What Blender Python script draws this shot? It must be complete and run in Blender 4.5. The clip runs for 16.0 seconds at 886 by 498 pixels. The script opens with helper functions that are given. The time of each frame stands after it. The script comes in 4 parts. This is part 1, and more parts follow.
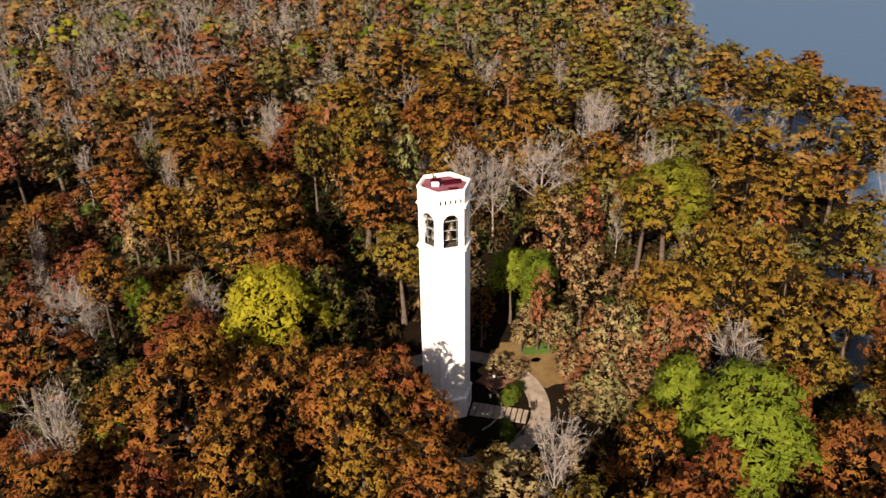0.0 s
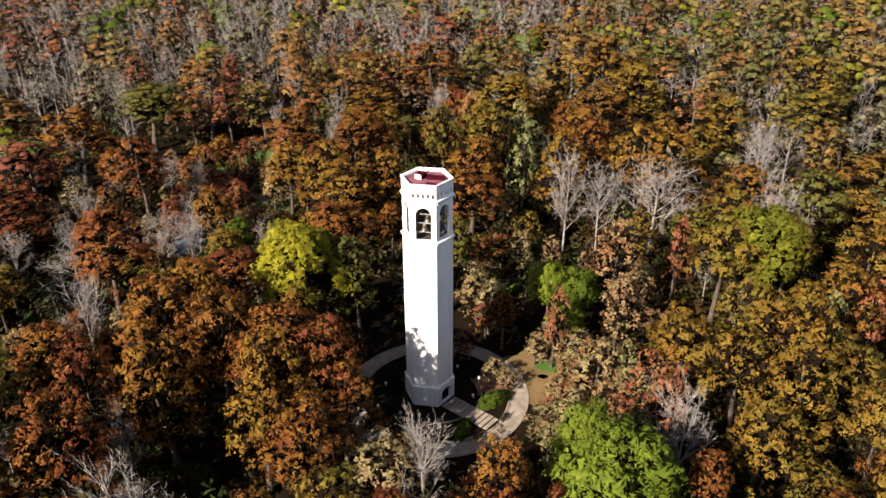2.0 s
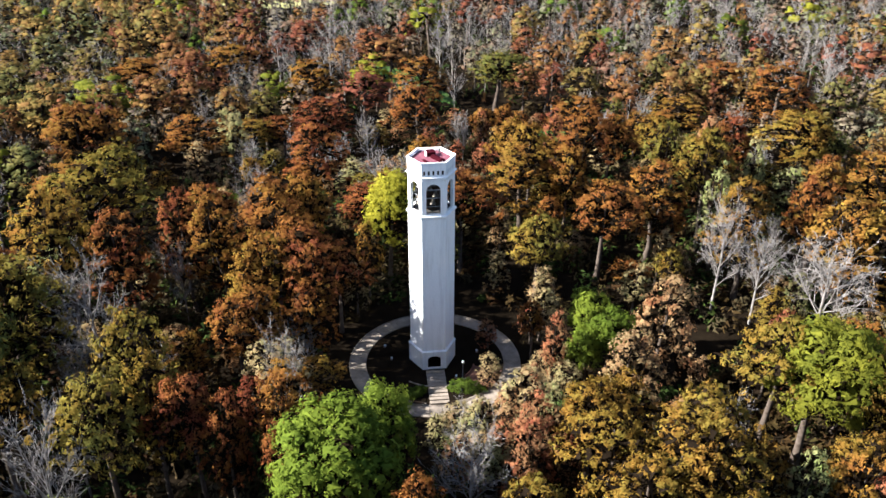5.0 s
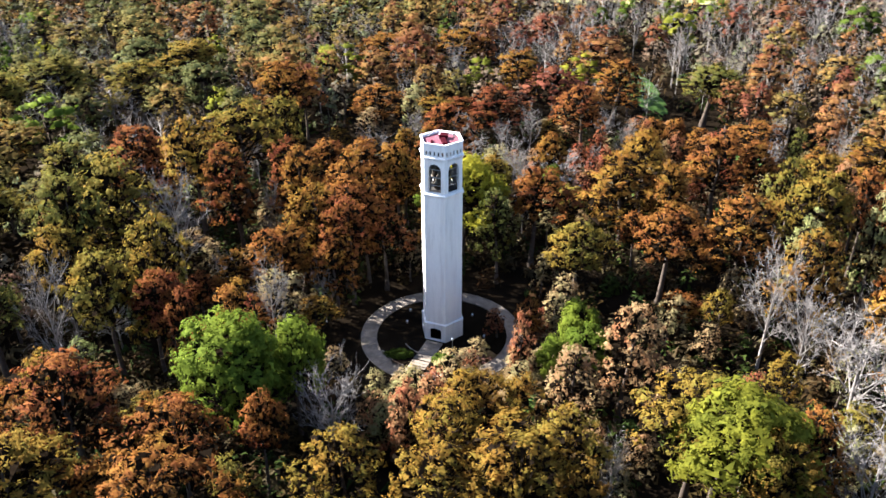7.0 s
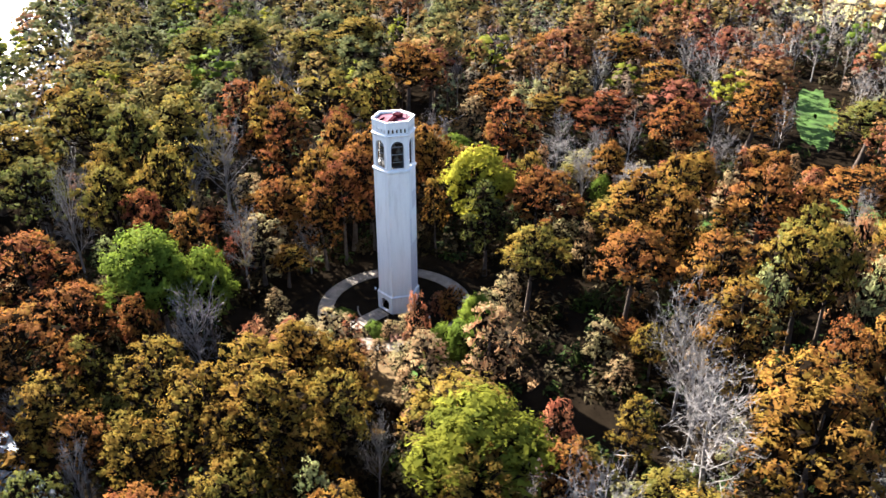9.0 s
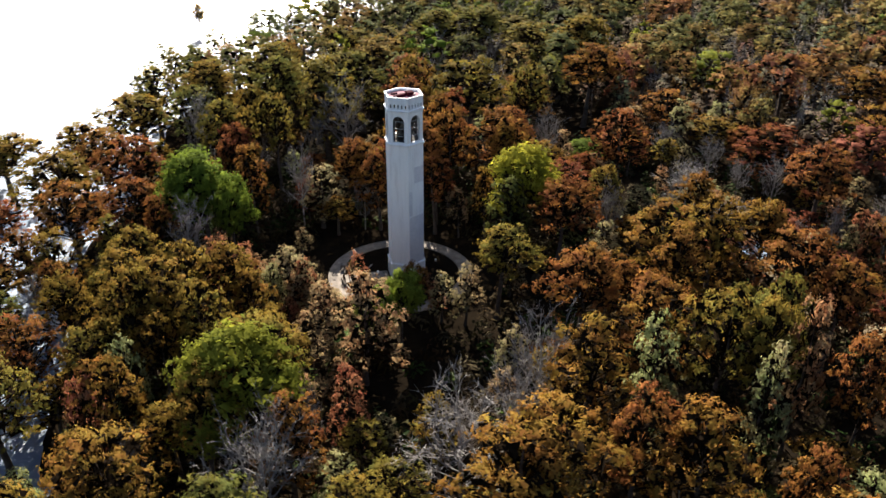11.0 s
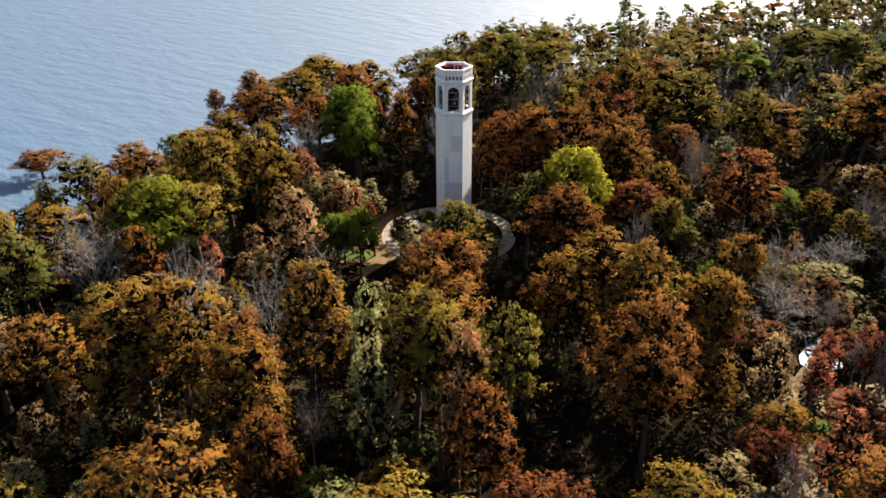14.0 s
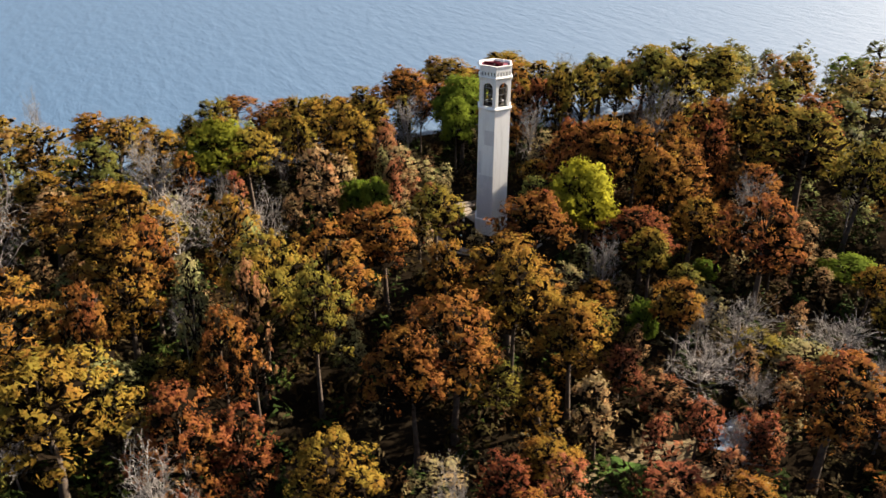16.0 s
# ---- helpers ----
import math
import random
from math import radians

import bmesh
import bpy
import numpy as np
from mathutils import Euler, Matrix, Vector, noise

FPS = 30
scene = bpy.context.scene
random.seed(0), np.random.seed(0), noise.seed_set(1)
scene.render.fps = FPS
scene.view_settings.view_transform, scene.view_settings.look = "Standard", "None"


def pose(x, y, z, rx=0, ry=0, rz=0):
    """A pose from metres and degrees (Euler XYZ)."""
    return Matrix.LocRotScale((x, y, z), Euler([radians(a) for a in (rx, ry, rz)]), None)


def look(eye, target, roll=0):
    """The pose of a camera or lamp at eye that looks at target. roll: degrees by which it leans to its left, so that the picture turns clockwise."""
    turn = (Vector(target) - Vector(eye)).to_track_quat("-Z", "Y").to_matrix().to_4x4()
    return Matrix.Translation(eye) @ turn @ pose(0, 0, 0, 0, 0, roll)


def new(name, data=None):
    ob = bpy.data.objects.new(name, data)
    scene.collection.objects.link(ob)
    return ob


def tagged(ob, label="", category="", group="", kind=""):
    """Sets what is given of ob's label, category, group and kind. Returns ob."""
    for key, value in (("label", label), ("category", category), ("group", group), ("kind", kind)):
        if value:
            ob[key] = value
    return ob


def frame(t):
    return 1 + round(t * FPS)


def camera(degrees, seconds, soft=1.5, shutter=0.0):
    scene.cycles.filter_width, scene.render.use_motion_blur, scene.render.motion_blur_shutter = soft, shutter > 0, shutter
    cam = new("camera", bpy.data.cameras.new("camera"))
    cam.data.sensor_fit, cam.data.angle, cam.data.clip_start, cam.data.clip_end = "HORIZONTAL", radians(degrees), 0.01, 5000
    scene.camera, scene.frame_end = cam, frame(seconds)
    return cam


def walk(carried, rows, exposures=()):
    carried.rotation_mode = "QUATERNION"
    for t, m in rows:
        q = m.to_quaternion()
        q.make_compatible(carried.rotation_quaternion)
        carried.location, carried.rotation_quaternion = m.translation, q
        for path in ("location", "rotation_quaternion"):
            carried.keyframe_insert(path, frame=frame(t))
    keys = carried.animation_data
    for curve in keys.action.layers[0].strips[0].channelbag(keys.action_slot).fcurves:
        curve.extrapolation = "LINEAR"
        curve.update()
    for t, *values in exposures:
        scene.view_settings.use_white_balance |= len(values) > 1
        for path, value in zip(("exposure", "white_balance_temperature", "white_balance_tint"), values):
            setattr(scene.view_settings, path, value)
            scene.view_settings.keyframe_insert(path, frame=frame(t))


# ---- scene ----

# ------------------------------------------------------------------ camera
cam = camera(59.8, 16.0, soft=1.5, shutter=0.25)
PATH = (
    (0, 20.89, -79.42, 66.15, 14.89, -27.37, -0.94),
    (0.5, 30.12, -77.03, 66.44, 20.69, -27.44, -0.88),
    (1, 38.94, -73.68, 66.94, 27.45, -27.67, -0.57),
    (1.5, 48.02, -69.36, 67.28, 34.01, -27.73, -0.32),
    (2, 56.90, -63.96, 67.45, 40.39, -27.73, -0.19),
    (2.5, 65.54, -57.50, 68.14, 47.62, -27.82, -0.14),
    (3, 73.37, -49.63, 68.34, 55.09, -27.81, -0.01),
    (3.5, 80.26, -40.45, 68.17, 62.53, -27.80, 0.15),
    (4, 86.41, -30.13, 68.37, 69.89, -27.95, 0.32),
    (6.5, 95.91, 26.84, 69.84, 105.21, -28.50, -0.37),
    (7, 93.74, 38.61, 69.57, 112.30, -28.42, -0.26),
    (7.5, 89.82, 50.51, 69.20, 119.05, -28.33, -0.23),
    (8, 84.39, 62.06, 68.86, 124.98, -28.30, -0.13),
    (8.5, 77.20, 73.18, 68.56, 130.84, -28.30, -0.01),
    (9, 68.69, 83.86, 68.37, 136.83, -28.24, -0.05),
    (11.5, 4.54, 120.54, 67.54, 175.72, -28.21, 0.31),
    (12, -11.01, 122.66, 67.34, 184.06, -28.21, 0.06),
    (12.5, -26.26, 122.48, 66.86, 191.98, -28.13, -0.11),
    (13, -41.65, 120.20, 66.55, 199.46, -28.02, -0.24),
    (13.5, -56.51, 115.90, 66.25, 206.63, -27.93, -0.33),
    (14, -70.59, 109.68, 65.93, 213.68, -27.83, -0.39),
    (14.5, -83.55, 101.84, 65.42, 220.87, -27.58, -0.41),
    (15, -95.30, 92.74, 65.05, 228.10, -27.36, -0.28),
    (15.5, -105.99, 82.39, 64.91, 235.25, -27.23, -0.05),
    (16, -115.26, 71.04, 64.74, 242.25, -27.12, 0.11),
)


def flown(x, y, z, yaw, pitch, roll):
    a, p = radians(yaw), radians(pitch)
    way = Vector((-math.sin(a) * math.cos(p), math.cos(a) * math.cos(p), math.sin(p)))
    eye = Vector((x, y, z))
    return look(eye, eye + way * 50, roll)


walk(cam, [(t, flown(*row)) for t, *row in PATH],
     exposures=((0, 1.37, 7600, 22), (2, 1.66, 6600, 17), (4, 2.15, 5700, 11), (6.5, 2.72, 5750, 13), (9, 3.02, 5900, 14), (11.5, 1.98, 6250, 12), (16, 2.06, 7000, 14)))

# ------------------------------------------------------------------ light
SUN_AZ, SUN_EL = -94.0, 31.0
sky_world = bpy.data.worlds.new("sky")
scene.world = sky_world
sky_world.use_nodes = True
nt = sky_world.node_tree
sky = nt.nodes.new("ShaderNodeTexSky")
sky.sky_type = "NISHITA"
sky.sun_disc = False
sky.sun_elevation = radians(SUN_EL)
sky.sun_rotation = radians(90 - SUN_AZ)
sky.air_density, sky.dust_density = 1.0, 1.8
nt.links.new(sky.outputs[0], nt.nodes["Background"].inputs[0])
nt.nodes["Background"].inputs[1].default_value = 0.043

sun_data = bpy.data.lights.new("sun", "SUN")
sun_data.energy = 5.0
sun_data.angle = radians(0.6)
sun_data.color = (1.0, 0.91, 0.76)
sun = new("sun", sun_data)
toward = Vector((math.cos(radians(SUN_AZ)) * math.cos(radians(SUN_EL)), math.sin(radians(SUN_AZ)) * math.cos(radians(SUN_EL)), math.sin(radians(SUN_EL))))
sun.matrix_world = look(toward * 200, (0, 0, 0))


# ------------------------------------------------------------------ materials
def material(name):
    m = bpy.data.materials.new(name)
    m.use_nodes = True
    t = m.node_tree
    b = t.nodes["Principled BSDF"]
    return m, t, b


def node(t, kind, **sockets):
    n = t.nodes.new(kind)
    for key, value in sockets.items():
        n.inputs[key.replace("_", " ")].default_value = value
    return n


def ramp(t, fac, stops):
    r = t.nodes.new("ShaderNodeValToRGB")
    e = r.color_ramp.elements
    while len(e) < len(stops):
        e.new(0.5)
    for el, (p, c) in zip(e, stops):
        el.position, el.color = p, (*c, 1)
    t.links.new(fac, r.inputs[0])
    return r.outputs[0]


def mix(t, fac, a, b, how="MIX"):
    n = t.nodes.new("ShaderNodeMix")
    n.data_type, n.blend_type = "RGBA", how
    for sock, v in ((n.inputs[0], fac), (n.inputs[6], a), (n.inputs[7], b)):
        if isinstance(v, (int, float)):
            sock.default_value = v
        elif isinstance(v, tuple):
            sock.default_value = (*v, 1)
        else:
            t.links.new(v, sock)
    return n.outputs[2]


def noisy(t, scale, detail=4.0, rough=0.6):
    g = t.nodes.new("ShaderNodeNewGeometry")
    n = node(t, "ShaderNodeTexNoise", Scale=scale, Detail=detail, Roughness=rough)
    t.links.new(g.outputs["Position"], n.inputs["Vector"])
    return n.outputs["Fac"]


def bumped(t, b, height, strength=0.3, distance=0.02):
    n = node(t, "ShaderNodeBump", Strength=strength, Distance=distance)
    t.links.new(height, n.inputs["Height"])
    t.links.new(n.outputs[0], b.inputs["Normal"])


def surface(name, light, dark, scale=1.0, fine=12.0, rough=0.8, bump=0.3, depth=0.02, metal=0.0, shine=0.12):
    """Two-scale mottled surface between two colours."""
    m, t, b = material(name)
    big = ramp(t, noisy(t, scale), [(0.3, dark), (0.7, light)])
    small = ramp(t, noisy(t, fine), [(0.25, (0.72, 0.72, 0.72)), (0.7, (1.05, 1.05, 1.05))])
    t.links.new(mix(t, 1.0, big, small, "MULTIPLY"), b.inputs["Base Color"])
    b.inputs["Roughness"].default_value = rough
    b.inputs["Metallic"].default_value = metal
    b.inputs["Specular IOR Level"].default_value = shine
    if bump:
        bumped(t, b, noisy(t, fine * 1.7), bump, depth)
    return m


def leafy(name, stops, source, through_light=0.35):
    """Foliage whose colour runs along stops by the tree's own tone, with leaf-to-leaf change."""
    m, t, b = material(name)
    a = t.nodes.new("ShaderNodeAttribute")
    a.attribute_type, a.attribute_name = source, "tone"
    g = t.nodes.new("ShaderNodeNewGeometry")
    spread = node(t, "ShaderNodeMapRange", From_Min=0.0, From_Max=1.0, To_Min=-0.07, To_Max=0.07)
    t.links.new(g.outputs["Random Per Island"], spread.inputs["Value"])
    patch = node(t, "ShaderNodeMapRange", From_Min=0.3, From_Max=0.7, To_Min=-0.17, To_Max=0.17)
    t.links.new(noisy(t, 0.3, 2.0), patch.inputs["Value"])
    add = t.nodes.new("ShaderNodeMath")
    t.links.new(a.outputs["Fac"], add.inputs[0])
    t.links.new(spread.outputs[0], add.inputs[1])
    more = t.nodes.new("ShaderNodeMath")
    t.links.new(add.outputs[0], more.inputs[0])
    t.links.new(patch.outputs[0], more.inputs[1])
    col = ramp(t, more.outputs[0], stops)
    vary = ramp(t, g.outputs["Random Per Island"], [(0.0, (0.82, 0.82, 0.82)), (0.5, (1, 1, 1)), (1.0, (1.16, 1.16, 1.14))])
    col = mix(t, 1.0, col, vary, "MULTIPLY")
    tuft = ramp(t, noisy(t, 1.1, 3.0), [(0.3, (0.74, 0.74, 0.74)), (0.5, (1, 1, 1)), (0.7, (1.2, 1.2, 1.18))])
    col = mix(t, 1.0, col, tuft, "MULTIPLY")
    t.links.new(col, b.inputs["Base Color"])
    b.inputs["Roughness"].default_value = 0.8
    b.inputs["Specular IOR Level"].default_value = 0.02
    tr = t.nodes.new("ShaderNodeBsdfTranslucent")
    t.links.new(col, tr.inputs["Color"])
    ms = node(t, "ShaderNodeMixShader", Fac=through_light)
    t.links.new(b.outputs[0], ms.inputs[1])
    t.links.new(tr.outputs[0], ms.inputs[2])
    t.links.new(ms.outputs[0], t.nodes["Material Output"].inputs["Surface"])
    return m


RUST = [(0.0, (0.162, 0.047, 0.025)), (0.15, (0.198, 0.072, 0.024)), (0.35, (0.218, 0.101, 0.023)), (0.55, (0.216, 0.132, 0.024)), (0.75, (0.170, 0.136, 0.026)), (1.0, (0.096, 0.107, 0.029))]
THIN = [(0.0, (0.28, 0.088, 0.048)), (0.2, (0.27, 0.130, 0.060)), (0.5, (0.315, 0.232, 0.118)), (0.75, (0.270, 0.246, 0.112)), (1.0, (0.21, 0.240, 0.085))]
# greyer than THIN: leafless twigs plus distance haze, both put into the colour
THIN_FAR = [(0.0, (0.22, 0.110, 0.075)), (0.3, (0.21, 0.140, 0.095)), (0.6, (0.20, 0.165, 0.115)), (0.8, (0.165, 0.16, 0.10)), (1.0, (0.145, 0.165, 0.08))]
GREEN = [(0.0, (0.038, 0.060, 0.012)), (0.5, (0.100, 0.142, 0.018)), (1.0, (0.185, 0.222, 0.026))]
GOLD = [(0.0, (0.075, 0.10, 0.017)), (0.5, (0.205, 0.205, 0.024)), (1.0, (0.39, 0.35, 0.032))]
# RUST pulled towards grey, with distance haze put into the colour
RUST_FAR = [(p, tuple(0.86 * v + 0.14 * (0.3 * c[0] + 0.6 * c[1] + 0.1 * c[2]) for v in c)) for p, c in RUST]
M = {}
for key, stops, tl in (("rust", RUST, 0.44), ("thin", THIN, 0.45), ("green", GREEN, 0.48), ("gold", GOLD, 0.58)):
    M[key] = leafy(key + "_leaves", stops, "OBJECT", tl)
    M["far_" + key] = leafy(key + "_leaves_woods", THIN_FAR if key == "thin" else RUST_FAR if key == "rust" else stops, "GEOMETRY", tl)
# scrub colours lowered so the gaps between trees carry painted-in shade
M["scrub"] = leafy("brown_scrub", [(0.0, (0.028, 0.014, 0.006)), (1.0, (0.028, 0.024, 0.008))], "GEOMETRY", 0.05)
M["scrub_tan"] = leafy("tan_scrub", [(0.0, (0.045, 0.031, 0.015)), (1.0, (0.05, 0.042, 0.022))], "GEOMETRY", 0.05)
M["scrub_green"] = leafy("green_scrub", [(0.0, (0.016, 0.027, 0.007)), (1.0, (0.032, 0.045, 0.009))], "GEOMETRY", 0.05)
M["bark"] = surface("cypress_bark", (0.11, 0.088, 0.072), (0.05, 0.038, 0.03), 1.5, 14, 0.95, 0.5, 0.03, shine=0.0)
# near-black for limbs and inner sprays: crown shade put into the colour
M["twigs"] = surface("limb_and_crown_shade", (0.014, 0.0098, 0.006), (0.007, 0.005, 0.0034), 1.5, 14, 1.0, 0.0, 0.03, shine=0.0)
M["grey_bark"] = surface("weathered_bark", (0.30, 0.275, 0.255), (0.15, 0.135, 0.125), 1.2, 10, 0.95, 0.4, 0.02, shine=0.0)
# near-black floor: the shade under the trees is put into the colour
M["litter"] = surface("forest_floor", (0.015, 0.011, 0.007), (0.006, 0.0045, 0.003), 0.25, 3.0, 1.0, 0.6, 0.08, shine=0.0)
M["lawn"] = surface("short_grass", (0.17, 0.115, 0.05), (0.10, 0.062, 0.028), 0.5, 6.0, 0.95, 0.5, 0.05)
M["marsh"] = surface("dry_marsh_grass", (0.23, 0.175, 0.10), (0.09, 0.066, 0.035), 0.35, 4.0, 0.95, 0.6, 0.08)
M["glade"] = surface("lush_grass", (0.060, 0.120, 0.020), (0.030, 0.058, 0.012), 0.3, 5.0, 0.95, 0.5, 0.06)
M["field"] = surface("dry_field", (0.42, 0.38, 0.17), (0.28, 0.28, 0.09), 0.05, 0.6, 0.95, 0.3, 0.05)
M["paving"] = surface("pale_concrete_paving", (0.30, 0.25, 0.20), (0.15, 0.125, 0.10), 0.6, 9.0, 0.85, 0.3, 0.01)
M["brick"] = surface("red_brick", (0.17, 0.085, 0.06), (0.11, 0.052, 0.038), 1.2, 16.0, 0.85, 0.3, 0.01)
M["asphalt"] = surface("road_asphalt", (0.07, 0.07, 0.075), (0.04, 0.04, 0.045), 0.2, 3.0, 0.9, 0.3, 0.02)
M["red"] = surface("red_roofing", (0.046, 0.005, 0.010), (0.028, 0.003, 0.006), 1.2, 9.0, 0.85, 0.2, 0.01, shine=0.02)
M["deck"] = surface("faded_red_roof_membrane", (0.21, 0.080, 0.105), (0.13, 0.036, 0.052), 0.9, 8.0, 0.8, 0.2, 0.01)
M["bronze"] = surface("weathered_bronze", (0.15, 0.13, 0.10), (0.06, 0.056, 0.048), 2.0, 14.0, 0.45, 0.2, 0.005, 0.7)
M["steel"] = surface("painted_steel", (0.16, 0.165, 0.17), (0.08, 0.085, 0.09), 2.0, 16.0, 0.5, 0.1, 0.004, 0.3)
M["pale_steel"] = surface("pale_painted_steel", (0.42, 0.43, 0.44), (0.22, 0.22, 0.23), 2.0, 16.0, 0.5, 0.1, 0.004)
M["wood"] = surface("dark_timber", (0.045, 0.03, 0.02), (0.025, 0.017, 0.012), 3.0, 20.0, 0.8, 0.3, 0.005)
# belfry floor and ceiling: the chamber's shade is put into the colour
M["inside"] = surface("shaded_belfry_inside", (0.06, 0.056, 0.052), (0.035, 0.033, 0.031), 1.0, 9.0, 0.9, 0.2, 0.01)


def stucco():
    m, t, b = material("white_painted_concrete")
    g = t.nodes.new("ShaderNodeNewGeometry")
    mp = node(t, "ShaderNodeMapping", Scale=(1.6, 1.6, 0.16))
    t.links.new(g.outputs["Position"], mp.inputs["Vector"])
    n = node(t, "ShaderNodeTexNoise", Scale=1.0, Detail=5.0, Roughness=0.65)
    t.links.new(mp.outputs[0], n.inputs["Vector"])
    streak = ramp(t, n.outputs["Fac"], [(0.28, (0.66, 0.65, 0.64)), (0.5, (0.79, 0.79, 0.78)), (0.75, (0.83, 0.83, 0.82))])
    fine = ramp(t, noisy(t, 7.0), [(0.3, (0.9, 0.9, 0.9)), (0.65, (1.0, 1.0, 1.0))])
    t.links.new(mix(t, 1.0, streak, fine, "MULTIPLY"), b.inputs["Base Color"])
    b.inputs["Roughness"].default_value = 0.7
    bumped(t, b, noisy(t, 22.0), 0.25, 0.01)
    return m


M["stucco"] = stucco()


def lake():
    m, t, b = material("lake_water")
    b.inputs["Base Color"].default_value = (0.014, 0.060, 0.128, 1)
    b.inputs["Roughness"].default_value = 0.60
    b.inputs["IOR"].default_value = 2.0
    g = t.nodes.new("ShaderNodeNewGeometry")
    mp = node(t, "ShaderNodeMapping", Scale=(0.35, 1.0, 1.0), Rotation=(0, 0, radians(20)))
    t.links.new(g.outputs["Position"], mp.inputs["Vector"])
    n1 = node(t, "ShaderNodeTexNoise", Scale=0.22, Detail=6.0, Roughness=0.62)
    t.links.new(mp.outputs[0], n1.inputs["Vector"])
    bumped(t, b, n1.outputs["Fac"], 0.7, 1.0)
    return m


M["lake"] = lake()


# ------------------------------------------------------------------ mesh tools
def mesh_of(name, V, F, mats, index=None, tone=None, soft=None):
    """A mesh of triangles from arrays of places and corner numbers. soft: a shading normal for each place."""
    V, F = np.asarray(V, np.float32), np.asarray(F, np.int32)
    me = bpy.data.meshes.new(name)
    me.vertices.add(len(V))
    me.vertices.foreach_set("co", V.ravel())
    me.loops.add(F.size)
    me.loops.foreach_set("vertex_index", F.ravel())
    me.polygons.add(len(F))
    me.polygons.foreach_set("loop_start", np.arange(0, F.size, 3, dtype=np.int32))
    for m in mats:
        me.materials.append(m)
    if index is not None:
        me.polygons.foreach_set("material_index", np.asarray(index, np.int32))
    if tone is not None:
        at = me.attributes.new("tone", "FLOAT", "FACE")
        at.data.foreach_set("value", np.asarray(tone, np.float32))
    if soft is not None:
        at = me.attributes.new("custom_normal", "FLOAT_VECTOR", "POINT")
        at.data.foreach_set("vector", np.asarray(soft, np.float32).ravel())
    me.update(calc_edges=True)
    return me


def solid(name, bm, mat):
    me = bpy.data.meshes.new(name)
    bmesh.ops.recalc_face_normals(bm, faces=bm.faces)
    bm.to_mesh(me)
    bm.free()
    me.materials.append(mat)
    return me


def part(name, bm, mat, parent, label=""):
    ob = new(name, solid(name, bm, mat))
    ob.parent = parent
    return tagged(ob, label)


def thing(name, label, category, m=None, group="", kind=""):
    ob = new(name)
    ob.empty_display_size = 0.3
    if m is not None:
        ob.matrix_basis = m
    return tagged(ob, label, category, group, kind)


def box(bm, size, at=(0, 0, 0), turn=0.0, bevel=0.0):
    r = bmesh.ops.create_cube(bm, size=1)
    bmesh.ops.scale(bm, vec=size, verts=r["verts"])
    if bevel:
        es = list({e for v in r["verts"] for e in v.link_edges})
        r2 = bmesh.ops.bevel(bm, geom=es, offset=bevel, segments=1, affect="EDGES")
        vs = list({v for f in r2["faces"] for v in f.verts} | {v for v in r["verts"] if v.is_valid})
    else:
        vs = r["verts"]
    bmesh.ops.transform(bm, matrix=pose(*at, 0, 0, turn), verts=vs)
    return bm


def lathe(profile, n=16, at=(0, 0, 0)):
    """A turned solid from (radius, height) pairs."""
    bm = bmesh.new()
    rings = []
    for r, z in profile:
        rings.append([bm.verts.new((at[0] + r * math.cos(2 * math.pi * k / n), at[1] + r * math.sin(2 * math.pi * k / n), at[2] + z)) for k in range(n)])
    for a, b in zip(rings, rings[1:]):
        for k in range(n):
            bm.faces.new((a[k], a[(k + 1) % n], b[(k + 1) % n], b[k]))
    bm.faces.new(rings[0][::-1])
    bm.faces.new(rings[-1])
    return bm


# ------------------------------------------------------------------ ground and lake
SHORE = ((20, 420), (20, 330), (24, 214), (36, 145), (50, 120), (62, 102), (66, 82), (56, 62), (48, 48), (53, 30), (54, 10), (57, -5), (55, -26), (48, -44),
         (45, -60), (48, -85), (42, -105), (22, -118), (2, -146), (-12, -180), (-24, -212), (-60, -300), (-140, -420))
TREELINE = ((30, 420), (30, 330), (30, 214), (44, 145), (60, 124), (75, 108), (80, 86), (62, 64), (54, 50), (60, 32), (60, 10), (68, 2), (76, -18),
            (82, -42), (70, -64), (57, -88), (50, -112), (37, -122), (18, -152), (2, -182), (-14, -212), (-55, -300), (-130, -420))
POOL = (-67.0, 3.0, 2.7, 9.0)


def land_side(line, x, y):
    """How far land reaches past the point, in metres: positive on land, by the shore line read from north to south."""
    x, y = np.asarray(x, float), np.asarray(y, float)
    pts = np.array(line, float)
    near = np.full(x.shape, 1e9)
    for (ax, ay), (bx, by) in zip(pts, pts[1:]):
        dx, dy = bx - ax, by - ay
        k = np.clip(((x - ax) * dx + (y - ay) * dy) / (dx * dx + dy * dy), 0, 1)
        near = np.minimum(near, np.hypot(x - ax - k * dx, y - ay - k * dy))
    edge = np.interp(-y, -pts[:, 1], pts[:, 0])
    return np.where(x < edge, near, -near)


def ground_height(x, y):
    x, y = np.asarray(x, float), np.asarray(y, float)
    d = land_side(SHORE, x, y)
    z = np.clip(d * 0.35, -2.5, 0.0)
    calm = np.clip((np.hypot(x - 1, y) - 16) / 10, 0, 1)
    z = z + calm * 0.18 * (np.sin(x * 0.21 + 1.3) * np.sin(y * 0.17) + 0.6 * np.sin(x * 0.43 - y * 0.37)) * np.clip(d / 8, 0, 1)
    px, py, pa, pb = POOL
    pool = 1 - np.sqrt(((x - px) / pa) ** 2 + ((y - py) / pb) ** 2)
    return np.where(pool > 0, np.minimum(z, -pool * 2.4), z)


